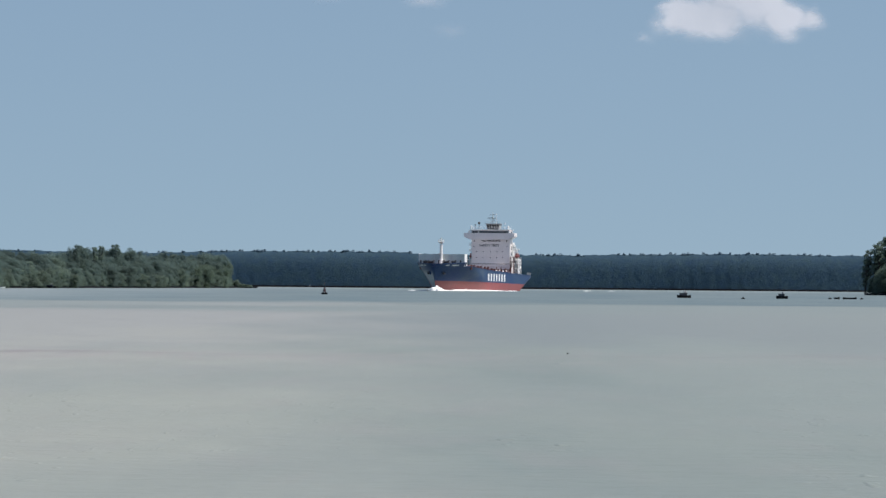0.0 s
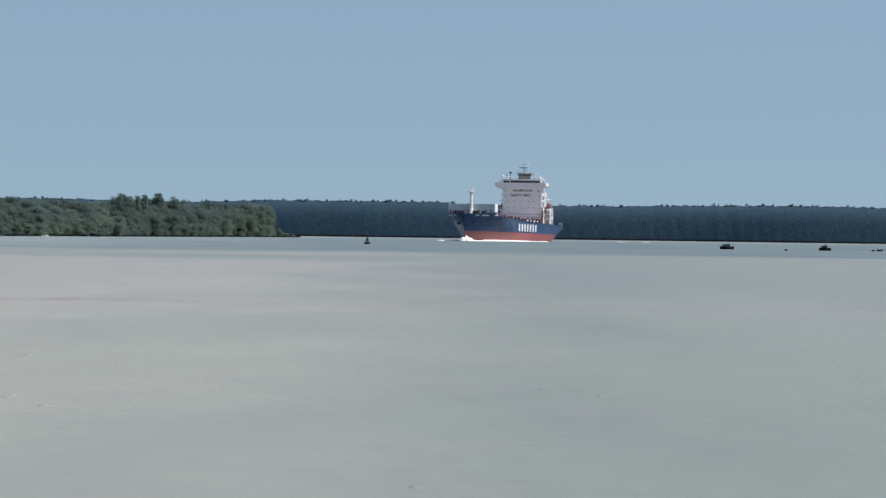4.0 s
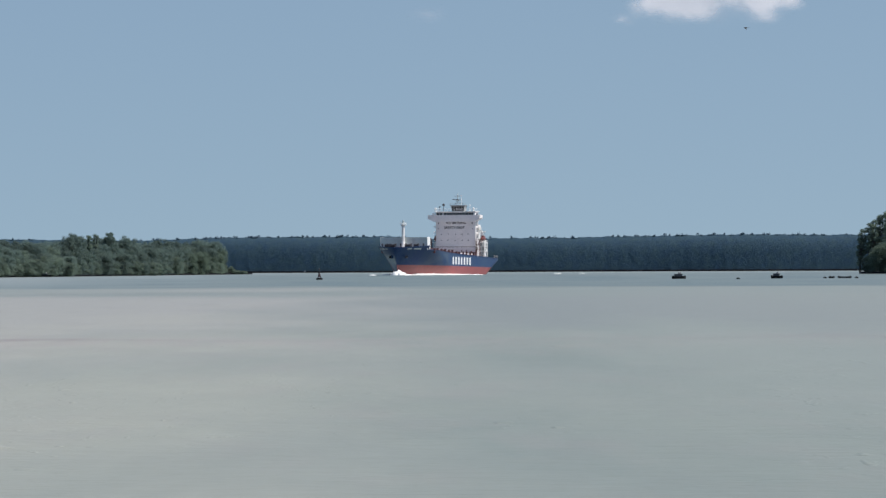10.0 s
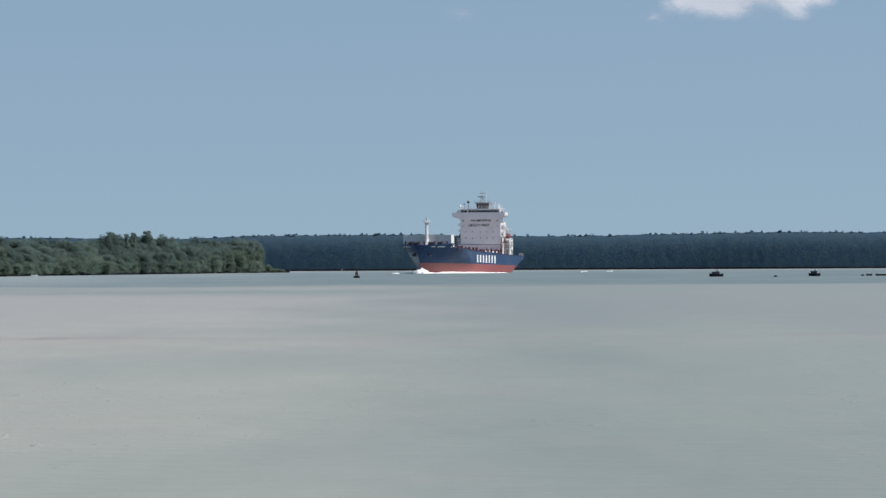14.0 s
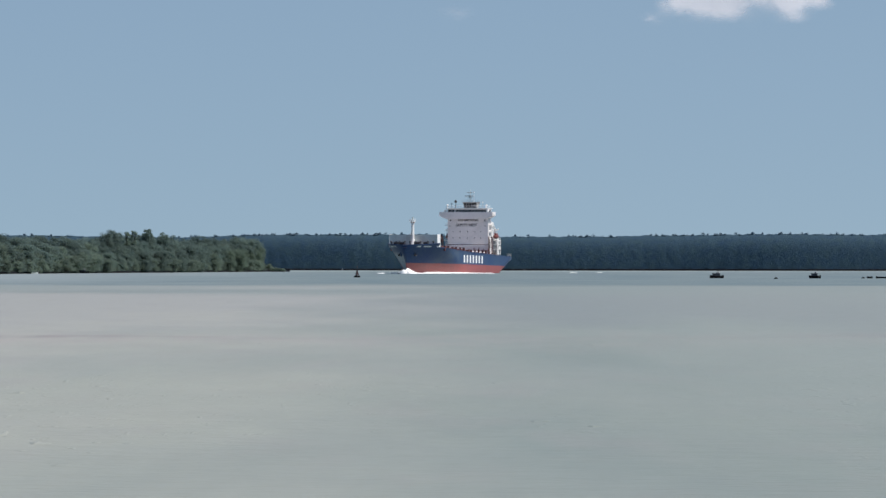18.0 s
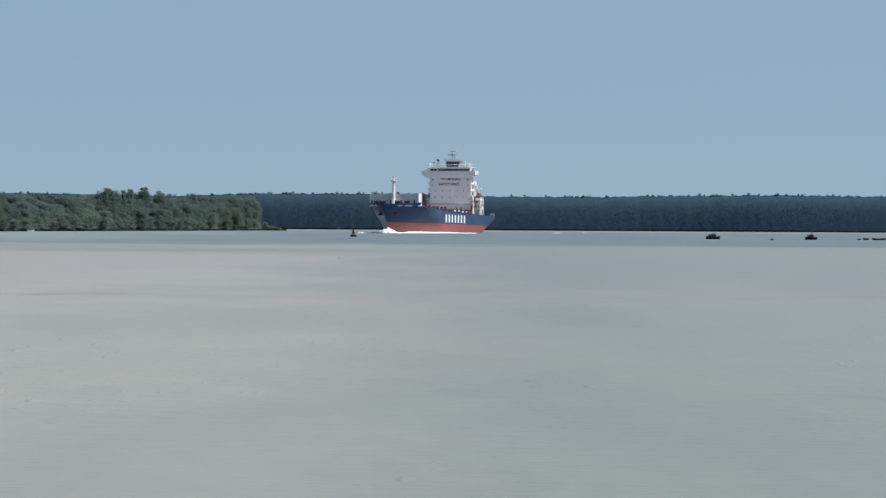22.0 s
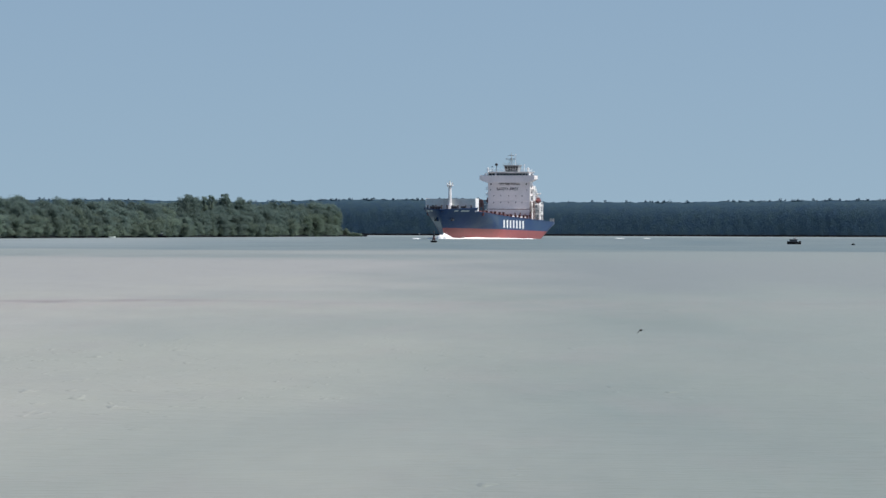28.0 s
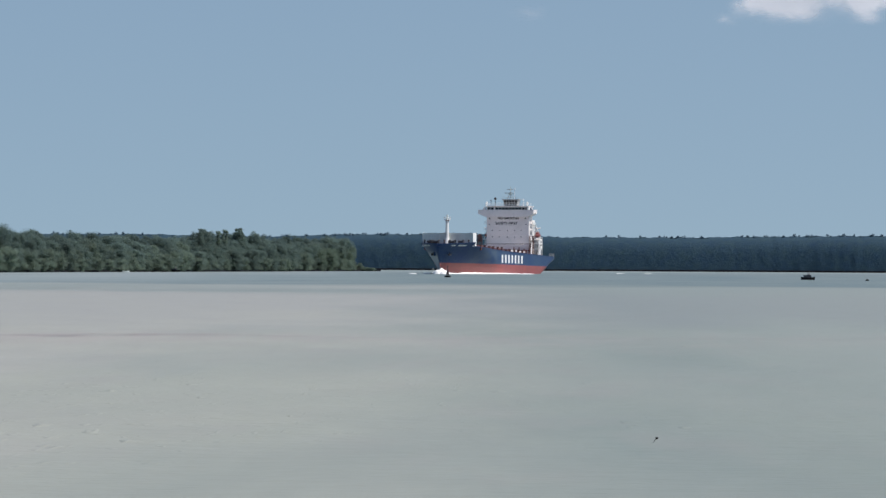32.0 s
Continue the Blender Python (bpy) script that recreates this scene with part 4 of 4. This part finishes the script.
part("search_light", bm, DARK, ship, "dark round lamp on a post")
bm = B()
rod(bm, (0.8, 0.3, 31.5), (0.8, 0.3, 36.9), 0.22, 0.12)
for y in (-0.9, 1.5):
    rod(bm, (0.8, y, 31.5), (0.8, 0.3, 34.9), 0.12)
box(bm, 0.6, 1.0, -1.5, 2.1, 33.6, 33.75)
radar_mast = part("radar_mast", bm, GREY, ship, "grey tripod radar mast")
bm = B()
box(bm, 1.1, 1.35, -2.1, 1.9, 34., 34.3, 0.05)
part("radar_scanner", bm, STEEL, radar_mast)
bm = B()
box(bm, 1.1, 1.35, -1.0, 1.5, 35.5, 35.75, 0.05)
part("radar_scanner", bm, STEEL, radar_mast)
for x, y, z0, z1 in ((3, -7.6, 28.6, 30.6), (2, 6.4, 28.6, 31.2), (-1, 1.6, 31.3, 35.7), (-1, -6.8, 28.6, 31.7)):
    bm = B()
    rod(bm, (x, y, z0), (x, y, z1), 0.09, 0.06, 6)
    rod(bm, (x, y, z1), (x, y, z1 + 0.45), 0.28, 0.28, 8)
    part("antenna", bm, DARK if y < 0 else WHITE, ship)

# funnel, lifeboats, davits and poop
bm = B()
box(bm, -15, -9.5, -3.2, 3.2, 7, 24.5, 0.5)
funnel = part("funnel", bm, BLUE, ship, "blue funnel casing behind the house")
bm = B()
for y in (-1.2, 0, 1.2):
    rod(bm, (-12.4, y, 24.4), (-12.8, y, 26), 0.4)
part("exhaust_pipes", bm, DARK, funnel)
for side in (1, -1):
    bm = B()
    bmesh.ops.create_uvsphere(bm, u_segments=16, v_segments=10, radius=1, matrix=Matrix.Translation((-4.2, 11.0 * side, 16.2)) @ Matrix.Diagonal((3.2, 1.05, 0.95, 1)))
    box(bm, -5.9, -2.3, 11.0 * side - 0.65, 11.0 * side + 0.65, 17.0, 17.6, 0.3)
    part("lifeboat", bm, ORANGE, ship, "enclosed orange lifeboat")
    for x in (-7.0, -1.4):
        bm = B()
        rod(bm, (x, 9.2 * side, 12.6), (x, 9.4 * side, 19.0), 0.3)
        rod(bm, (x, 9.4 * side, 19.0), (x, 11.4 * side, 19.4), 0.26)
        rod(bm, (x, 9.3 * side, 14.4), (x, 12.2 * side, 14.6), 0.26)
        part("davit", bm, WHITE, ship)
    for z in (10.4, 12.6, 14.2):
        bm = B()
        box(bm, -8.5, -2.5, min(9.0 * side, 12.0 * side), max(9.0 * side, 12.0 * side), z, z + 0.3)
        for x in (-8.2, -5.5, -2.8):
            rod(bm, (x, 11.8 * side, z - 2.6), (x, 11.8 * side, z), 0.22)
            rod(bm, (x, 11.9 * side, z + 0.3), (x, 11.9 * side, z + 1.3), 0.07)
        rod(bm, (-8.3, 11.9 * side, z + 1.3), (-2.7, 11.9 * side, z + 1.3), 0.08)
        part("boat_deck", bm, WHITE, ship)
for side in (1, -1):
    for x, z0, w in ((-8.0, 10.7, 1.4), (-5.2, 8.2, 1.2), (-4.2, 12.9, 1.2)):
        bm = B()
        box(bm, x, x + w, min(10.6 * side, 11.9 * side), max(10.6 * side, 11.9 * side), z0, z0 + 1.1, 0.1)
        part("deck_locker", bm, WHITE, ship)
    # added grey box: stands in for the shaded gaps between the decks
    bm = B()
    box(bm, -8.4, -2.6, min(9.3 * side, 10.5 * side), max(9.3 * side, 10.5 * side), 7.4, 14.1)
    part("boat_deck_casing", bm, STEEL, ship, "grey backing box added for the shade behind the boat deck")
bm = B()
box(bm, -17, -5.4, -9, 9, 7, 15.2, 0.1)
part("aft_house", bm, CREAM, ship)
for side in (1, -1):
    bm = B()
    for k in range(9):
        x = -18.5 - 1.4 * k
        rod(bm, (x, half(x, 7) * side * 0.985, 7), (x, half(x, 7) * side * 0.985, 8.6), 0.07, seg=5)
    for z in (7.9, 8.5):
        for k in range(8):
            xa, xb = -18.5 - 1.4 * k, -19.9 - 1.4 * k
            rod(bm, (xa, half(xa, 7) * side * 0.985, z), (xb, half(xb, 7) * side * 0.985, z), 0.06, seg=5)
    part("stern_rail", bm, STEEL, ship)
bm = B()
rod(bm, (-29, 0, 7), (-29.6, 0, 11), 0.1)
part("flagstaff", bm, WHITE, ship)


# ---- foam that travels with the ship ----
def foam_strip(name, pts, material, parent, seed, label=""):
    """A rounded, lumpy ridge of broken water; pts: x, y, half width, height along it."""
    verts, faces = [], []
    n, fine, k = len(pts), 3, 9
    for i in range((n - 1) * fine + 1):
        a, t = min(i // fine, n - 2), i / fine - min(i // fine, n - 2)
        x, y, w, h = (pts[a][c] + (pts[a + 1][c] - pts[a][c]) * t for c in range(4))
        d = Vector((pts[a + 1][0] - pts[a][0], pts[a + 1][1] - pts[a][1])).normalized()
        for j in range(k):
            s = -1 + 2 * j / (k - 1)
            q = Vector((x, y + s * w, seed * 3.1))
            lump = 1 + 0.3 * noise.noise(q * 0.9) + 0.25 * noise.noise(q * 3.1)
            ww = w * s * (1 + 0.25 * noise.noise(q * 0.8))
            verts.append((x - d.y * ww, y + d.x * ww, -0.08 + (h + 0.08) * (1 - s * s) * max(0.1, lump)))
    m = len(verts) // k
    for i in range(m - 1):
        for j in range(k - 1):
            faces.append((k * i + j, k * i + k + j, k * i + k + j + 1, k * i + j + 1))
    return mesh_part(name, verts, faces, material, parent, label, smooth=True)


bow_wave = empty("bow_wave")
tagged(bow_wave, "white breaking bow wave running along the ship's side", "wave")
for side in (1, -1):
    pts = []
    for k in range(30):
        x = 106 - k * 0.75
        pts.append((x, (half(x, 0.5) + (1.3 + 0.06 * k if side > 0 else 1.4 + 0.1 * k)) * side if x < 103 else (103.6 - x) * 0.1 + (0.9 if side > 0 else -0.4), 1.1 + 0.06 * k, 0.35 + (1.8 * math.exp(-((k - 2.5) / 4.0) ** 2) if side > 0 else 1.0 * math.exp(-((k - 4) / 4.0) ** 2))))
    foam_strip("crest", pts, FOAM, bow_wave, 3 + side)
    pts = []
    for k in range(50):
        x = 92 - k * 1.25
        pts.append((x, (half(x, 0.5) + 1.4 + 0.02 * k) * side, 1.5 + 0.02 * k if k < 36 else 2.2 - 0.15 * (k - 36), 0.7 - 0.012 * k))
    foam_strip("side_foam", pts, FOAM, bow_wave, 13 + side)
    pts = []
    for k in range(14):
        u = k / 13
        x, y = (66 - 8 * u, 22.5 + 4 * u) if side > 0 else (120 - 4 * u, -4.6 - 4.5 * u)
        pts.append((x, y, 0.35 + 0.9 * math.sin(math.pi * u), 0.08 + 0.2 * math.sin(math.pi * u)))
    foam_strip("diverging_crest", pts, FOAM, bow_wave, 23 + side)
# the curl of broken water that the bulb throws ahead and to starboard
foam_strip("curl", [(107.0 + 0.5 * math.sin(k), 3.2 - 0.42 * k, 1.3, 0.15 + 1.3 * math.sin(math.pi * (k + 0.5) / 14) ** 0.7) for k in range(14)], FOAM, bow_wave, 61)
stern_wave = empty("stern_wake")
tagged(stern_wave, "thin white wake streaks behind the ship", "wave")
for i, (x0, y0, ln, dy, w) in enumerate(((-30, -6, 40, -2, 0.4), (-88, 24, 9, 2.2, 0.3), (-104, 33, 8, 1.8, 0.25))):
    pts = []
    for k in range(14):
        u = k / 13
        pts.append((x0 - ln * u, y0 + dy * u, 0.2 + w * math.sin(math.pi * u), 0.05 + 0.09 * math.sin(math.pi * u)))
    foam_strip("wake_streak", pts, FOAM, stern_wave, 40 + i)


# ---- channel buoy and moored craft ----
def at(x9, dist):
    """A place on the water by its bearing, from the bearing scale of the view along +y."""
    return (x9 - 784) / 7150 * dist, dist


def buoy(x, y):
    ob = empty("channel_buoy", pose(x, y, 0, 0, 0, 20))
    bm = B()
    rod(bm, (0, 0, -0.4), (0, 0, 0.42), 1.0, 1.0, 20)
    rod(bm, (0, 0, 0.42), (0, 0, 0.62), 1.0, 0.65, 20)
    part("float", bm, TAR, ob, "dark weathered round float")
    for k in range(4):
        a = math.pi / 4 + k * math.pi / 2
        bm = B()
        rod(bm, (0.58 * math.cos(a), 0.58 * math.sin(a), 0.5), (0.2 * math.cos(a), 0.2 * math.sin(a), 2.1), 0.07)
        part("leg", bm, BUOY_RED, ob)
    bm = B()
    rod(bm, (0, 0, 0.8), (0, 0, 1.95), 0.46, 0.28, 12)
    part("daymark", bm, BUOY_RED, ob)
    bm = B()
    rod(bm, (0, 0, 2.1), (0, 0, 2.2), 0.3, seg=12)
    rod(bm, (0, 0, 2.2), (0, 0, 2.6), 0.13, 0.1)
    part("lantern", bm, DARK, ob)
    bm = B()
    rod(bm, (0, 0, 2.6), (0, 0, 3.1), 0.08)
    rod(bm, (0, 0, 3.05), (0, 0, 3.6), 0.3, 0.06, 10)
    part("topmark", bm, DARK, ob)
    return tagged(ob, "red channel buoy with a dark float, lantern and topmark", "buoy")


def boat(x, y, length, turn, cabin, words, beam=1.6, mast=0.0, hull=None):
    """A small wooden boat: planked hull with raised ends, thwarts, and if cabin, a low house with an awning."""
    ob = empty("moored_boat", pose(x, y, 0, 0, 0, turn))
    v, f = [], []
    n = 14
    for i in range(n + 1):
        u = i / n
        px = -length / 2 + length * u
        w = beam / 2 * max(0.06, math.sin(math.pi * (0.08 + 0.88 * u)) ** 0.55)
        top = (0.72 if cabin else 0.5) + (0.25 if cabin else 0.16) * abs(2 * u - 1) ** 3
        v += [(px, -w, top), (px, -w * 0.72, -0.25), (px, w * 0.72, -0.25), (px, w, top), (px, w - 0.06, top), (px, w * 0.66, -0.1), (px, -w * 0.66, -0.1), (px, -w + 0.06, top)]
    for i in range(n):
        for k in range(8):
            f.append((8 * i + k, 8 * i + (k + 1) % 8, 8 * i + 8 + (k + 1) % 8, 8 * i + 8 + k))
    f += [tuple(range(8)), tuple(8 * n + k for k in range(7, -1, -1))]
    mesh_part("hull", v, f, hull or TAR, ob)
    if cabin:
        bm = B()
        box(bm, -length * 0.30, length * 0.20, -beam * 0.36, beam * 0.36, 0.3, 1.35, 0.05)
        part("cabin", bm, TARP, ob)
        bm = B()
        box(bm, -length * 0.34, length * 0.26, -beam * 0.44, beam * 0.44, 1.35, 1.47, 0.03)
        part("awning", bm, TARP, ob)
        bm = B()
        box(bm, -length * 0.02, length * 0.14, -beam * 0.25, beam * 0.25, 1.47, 1.95, 0.04)
        part("wheel_shelter", bm, STEEL, ob)
    else:
        for px in (-length * 0.22, length * 0.12):
            bm = B()
            box(bm, px - 0.12, px + 0.12, -beam * 0.36, beam * 0.36, 0.3, 0.36)
            part("thwart", bm, WOOD, ob)
    if mast:
        bm = B()
        rod(bm, (length * 0.1, 0, 0.8), (length * 0.1, 0, mast), 0.05)
        part("pole", bm, WOOD, ob)
    return tagged(ob, words, "boat", "small craft moored in the river")


buoy(*at(590, 1240))
boat(*at(1226.5, 1205), 4.2, 12, True, "small dark wooden boat with a low cabin and a short pole", mast=3.0)
boat(*at(1400, 1205), 3.5, -15, True, "small dark wooden boat with an awning", mast=2.9)
boat(*at(1520, 1205), 4.1, 4, False, "long dark open sampan lying low in the water", beam=1.2)
boat(*at(1497, 1205), 1.9, 30, False, "short dark open dinghy", beam=1.1)
for x9, d in ((1331, 1165), (1485, 1205), (1541, 1205)):
    x, y = at(x9, d)
    ob = empty("mooring_float", pose(x, y, 0, 0, 0, 35))
    bm = B()
    bmesh.ops.create_uvsphere(bm, u_segments=12, v_segments=8, radius=1, matrix=Matrix.Diagonal((0.62, 0.5, 0.46, 1)))
    part("drum", bm, TAR, ob)
    bm = B()
    rod(bm, (0, 0, 0.3), (0, 0, 0.55), 0.06)
    part("ring", bm, DARK, ob)
    tagged(ob, "small dark mooring float on the water", "float", "mooring floats")


# small craft drawn up along the wooded point, stakes at its tip, a mark on the far bank
boat(-172.5, 1612, 3.0, 35, False, "small pale open boat drawn up at the wooded bank", beam=1.2, hull=GREY)
boat(-159.5, 1680, 4.6, -10, True, "small dark covered boat lying under the trees", beam=1.5)
boat(-181.0, 1575, 4.0, 8, False, "small dark open boat lying under the trees", beam=1.3)
for k, (dx, h) in enumerate(((0, 1.9), (1.3, 1.5), (2.2, 2.1), (4.0, 1.3), (5.2, 1.7))):
    ob = empty("stake", pose(-103.5 + dx, 2003 + 3 * (k % 2), 0, 3 * k - 5, 4 - 2 * k, 0))
    bm = B()
    rod(bm, (0, 0, -0.6), (0, 0, h), 0.16, 0.12)
    part("post", bm, WHITE if k == 0 else BARK, ob, "white-painted post" if k == 0 else "")
    bm = B()
    rod(bm, (-0.4, 0, h * 0.7), (0.5, 0, h * 0.75), 0.06)
    part("crosspiece", bm, BARK, ob)
    tagged(ob, "weathered wooden stake standing in shallow water", "stake", "stakes off the wooded point")
ob = empty("bank_beacon", pose(-72.8, 2368, 0))
bm = B()
rod(bm, (0, 0, -0.5), (0, 0, 1.0), 0.1, 0.08)
part("post", bm, STEEL, ob)
bm = B()
box(bm, -0.35, 0.35, -0.2, -0.14, 0.5, 1.1, 0.02)
part("board", bm, STEEL, ob)
tagged(ob, "small grey navigation board on a post at the far bank", "beacon")

# ---- fair-weather clouds, far off ----
MPP = 4600 / 7150


def cloud(name, x9, up, puffs, most, words):
    """A cloud bank at a bearing and height (in the same bearing scale): one lumpy, leaning sheet of vapour."""
    ps = [(x * MPP, z * MPP, rx * MPP, rz * MPP, thin) for x, z, rx, rz, thin in puffs]
    x0, x1 = min(p[0] - 1.7 * p[2] for p in ps), max(p[0] + 1.7 * p[2] for p in ps)
    z0, z1 = min(p[1] - 1.9 * p[3] for p in ps), max(p[1] + 1.9 * p[3] for p in ps)
    verts, faces, n, m = [], [], 72, 32
    for i in range(n):
        for j in range(m):
            x, z = x0 + (x1 - x0) * i / (n - 1), z0 + (z1 - z0) * j / (m - 1)
            q = Vector((x, 0, z))
            relief = 7 * noise.noise(q * 0.014) + 1.0 * noise.noise(q * 0.04)
            verts.append((x, 1.2 * z - 0.25 * x - relief, z))
    for i in range(n - 1):
        for j in range(m - 1):
            a = i * m + j
            cx, cz = verts[a][0], verts[a][2]
            if min(math.hypot((cx - x) / rx, (cz - z) / rz) + thin - 12 / min(rx, rz) for x, z, rx, rz, thin in ps) < 1.45:
                faces.append((a, a + m, a + m + 1, a + 1))
    ob = mesh_part(name, verts, faces, cloud_mat("cloud_vapour", ps, most), smooth=True)
    ob.matrix_world = pose((x9 - 784) * MPP, 4600, 4.5 + up * MPP)
    return tagged(ob, words, "cloud")


fair_cloud = cloud("cloud", 1281, 499, (
    (-57, -25, 42, 36, 0.0), (-12, -35, 48, 36, 0.0), (38, 20, 60, 44, 0.0), (113, -35, 38, 32, 0.1), (90, 5, 34, 36, 0.0), (160, -34, 46, 36, 0.62),
    (64, -16, 80, 60, 0.5), (-130, -70, 74, 38, 1.02), (-105, -45, 66, 60, 0.95), (-2, -66, 170, 48, 0.95), (113, -67, 110, 40, 0.95), (145, -40, 60, 45, 0.8)), 0.63,
    "small white fair-weather cloud with a flat greyish base")
wisp = cloud("cloud", 770, 470, ((-6, 37, 80, 48, 0.7), (34, -31, 150, 56, 1.06), (-171, 34, 150, 56, 1.04)), 0.36, "thin faint wisp of cloud in a blue sky")


# ---- birds ----
def bird(words, size):
    ob = empty("bird")
    bm = B()
    bmesh.ops.create_uvsphere(bm, u_segments=12, v_segments=8, radius=1, matrix=Matrix.Diagonal((0.075, 0.026, 0.026, 1)))
    bmesh.ops.create_uvsphere(bm, u_segments=10, v_segments=6, radius=0.022, matrix=Matrix.Translation((0.075, 0, 0.008)))
    part("body", bm, FEATHER, ob)
    bm = B()
    for s in (1, -1):
        vs = [bm.verts.new(c) for c in ((-0.06, 0, 0.004), (-0.075, 0.02 * s, 0.004), (-0.15, 0.035 * s, 0.004), (-0.095, 0.004 * s, 0.004))]
        bm.faces.new(vs if s > 0 else vs[::-1])
    part("tail", bm, FEATHER, ob)
    wings = []
    for s in (1, -1):
        bm = B()
        vs = [bm.verts.new(c) for c in ((0.035, 0, 0.01), (0.05, 0.06 * s, 0.016), (0.0, 0.15 * s, 0.012), (-0.035, 0.165 * s, 0.008), (-0.015, 0.08 * s, 0.01), (-0.04, 0, 0.008))]
        bm.faces.new(vs if s > 0 else vs[::-1])
        bmesh.ops.solidify(bm, geom=bm.faces, thickness=0.006)
        wings.append(part("wing", bm, FEATHER, ob))
    ob.scale = (size, size, size)
    return tagged(ob, words, "bird"), wings


low_bird, low_wings = bird("small dark swallow skimming over the river", 0.8)
high_bird, high_wings = bird("small dark swallow flying across the sky", 0.6)
early_bird, early_wings = bird("small dark swallow crossing low over the water", 0.34)


# ---- what moves ----
# flights of the birds: seconds and place
EARLY = [
    (0.0, 3.15, 95.0, 2.82), (0.8, 4.75, 95.0, 3.15), (1.2, 5.28, 95.0, 3.28), (1.4, 5.78, 95.0, 3.3), (1.6, 6.16, 95.0, 3.34),
    (1.8, 6.63, 95.0, 3.34), (2.0, 7.1, 95.0, 3.34), (2.4, 7.99, 95.0, 3.44), (2.6, 8.39, 95.0, 3.52), (2.8, 8.87, 95.0, 3.59),
    (3.4, 16.5, 96.0, 4.0), (8.0, 60.0, 130.0, 12.0), (32.0, 190.0, 160.0, 25.0),
]
HIGH = [
    (0.0, 120.0, 160.0, 6.0), (6.0, 60.0, 125.0, 6.5), (8.8, 17.0, 112.0, 8.0), (9.4, 10.71, 110.0, 10.12), (9.6, 10.02, 110.0, 10.42),
    (9.8, 9.36, 110.0, 10.68), (10.0, 8.66, 110.0, 10.92), (10.2, 7.8, 110.0, 11.04), (10.4, 7.05, 110.0, 11.19), (10.6, 6.29, 110.0, 11.27),
    (10.8, 5.51, 110.0, 11.24), (11.0, 4.6, 110.0, 10.95), (11.2, 3.92, 110.0, 10.65), (11.4, 3.25, 110.0, 10.24), (11.9, 3.66, 175.0, 12.03), (12.4, 4.84, 260.0, 14.18), (13.2, 8.92, 420.0, 16.42), (14.2, 16.36, 700.0, 17.52),
    (18.0, 60.0, 1400.0, 25.0), (32.0, 300.0, 2600.0, 60.0),
]
LOW = [
    (0.0, -160.0, 260.0, 14.0), (14.0, -80.0, 250.0, 7.0), (20.5, -30.0, 240.0, 3.5), (21.5, -7.58, 230.0, 2.16), (21.8, -6.89, 218.0, 2.75),
    (22.1, -6.08, 206.0, 2.5), (22.4, -4.81, 194.0, 1.85), (23.0, -1.64, 170.0, 1.09), (23.3, -0.39, 158.0, 1.05), (23.6, 1.13, 146.0, 1.21),
    (23.9, 2.18, 134.0, 1.53), (24.2, 3.57, 128.0, 1.7), (24.5, 4.29, 125.0, 1.67), (25.4, 5.44, 116.0, 1.51), (27.5, 4.18, 91.2, 1.87),
    (27.8, 2.78, 87.5, 2.2), (28.1, 1.84, 84.8, 2.37), (28.4, 1.38, 84.0, 2.26), (28.7, 1.33, 83.2, 2.04), (29.0, 1.74, 82.5, 1.9),
    (29.3, 2.24, 81.8, 1.69), (29.6, 2.56, 81.0, 1.85), (29.9, 2.66, 80.2, 1.88), (30.2, 2.71, 79.5, 2.0), (30.5, 2.33, 78.8, 2.06),
    (30.8, 1.79, 78.0, 2.0), (31.1, 1.53, 77.2, 1.7), (31.4, 1.53, 76.5, 1.5), (31.7, 1.65, 75.8, 1.3), (32.0, 1.86, 75.0, 1.27),
]


def fly(ob, wings, flight):
    """Each bird faces along its flight; its wings beat."""
    rows = []
    for i, (t, x, y, z) in enumerate(flight):
        a, b = flight[max(0, i - 1)], flight[min(len(flight) - 1, i + 1)]
        turn = math.degrees(math.atan2(b[2] - a[2], b[1] - a[1]))
        if rows:
            while turn - rows[-1][1] > 180:
                turn -= 360
            while turn - rows[-1][1] < -180:
                turn += 360
            turn = max(rows[-1][1] - 80, min(rows[-1][1] + 80, turn))
        rows.append((t, turn, (x, y, z)))
    walk(ob, [(t, pose(*p, 32 if i % 3 else -20, 0, turn)) for i, (t, turn, p) in enumerate(rows)])
    for s, wing in zip((1, -1), wings):
        walk(wing, [(k * 0.2, pose(0, 0, 0, s * (32 if k % 2 else -22), 0, 0)) for k in range(161)])


def motions():
    heading = -104.9
    start, end = Vector((27.2, 1896, 0)), Vector((-20.1, 1711, 0))
    # the track bows a metre to starboard of the straight line
    rows = [(t, pose(*(start + (end - start) * t / 32.0 + Vector((bow, 0, 0))), 0, 0, heading)) for t, bow in ((0.0, 0.0), (6.0, 0.35), (12.0, 0.8), (18.0, 0.8), (24.0, 0.45), (32.0, 0.0))]
    for thing in (ship, bow_wave, stern_wave):
        walk(thing, rows)
    for thing, home in ((fair_cloud, fair_cloud.location.copy()), (wisp, wisp.location.copy())):
        walk(thing, [(t, pose(home.x - 1.5 * t, home.y, home.z)) for t in (0.0, 16.0, 32.0)])
    fly(early_bird, early_wings, EARLY)
    fly(high_bird, high_wings, HIGH)
    fly(low_bird, low_wings, LOW)


motions()
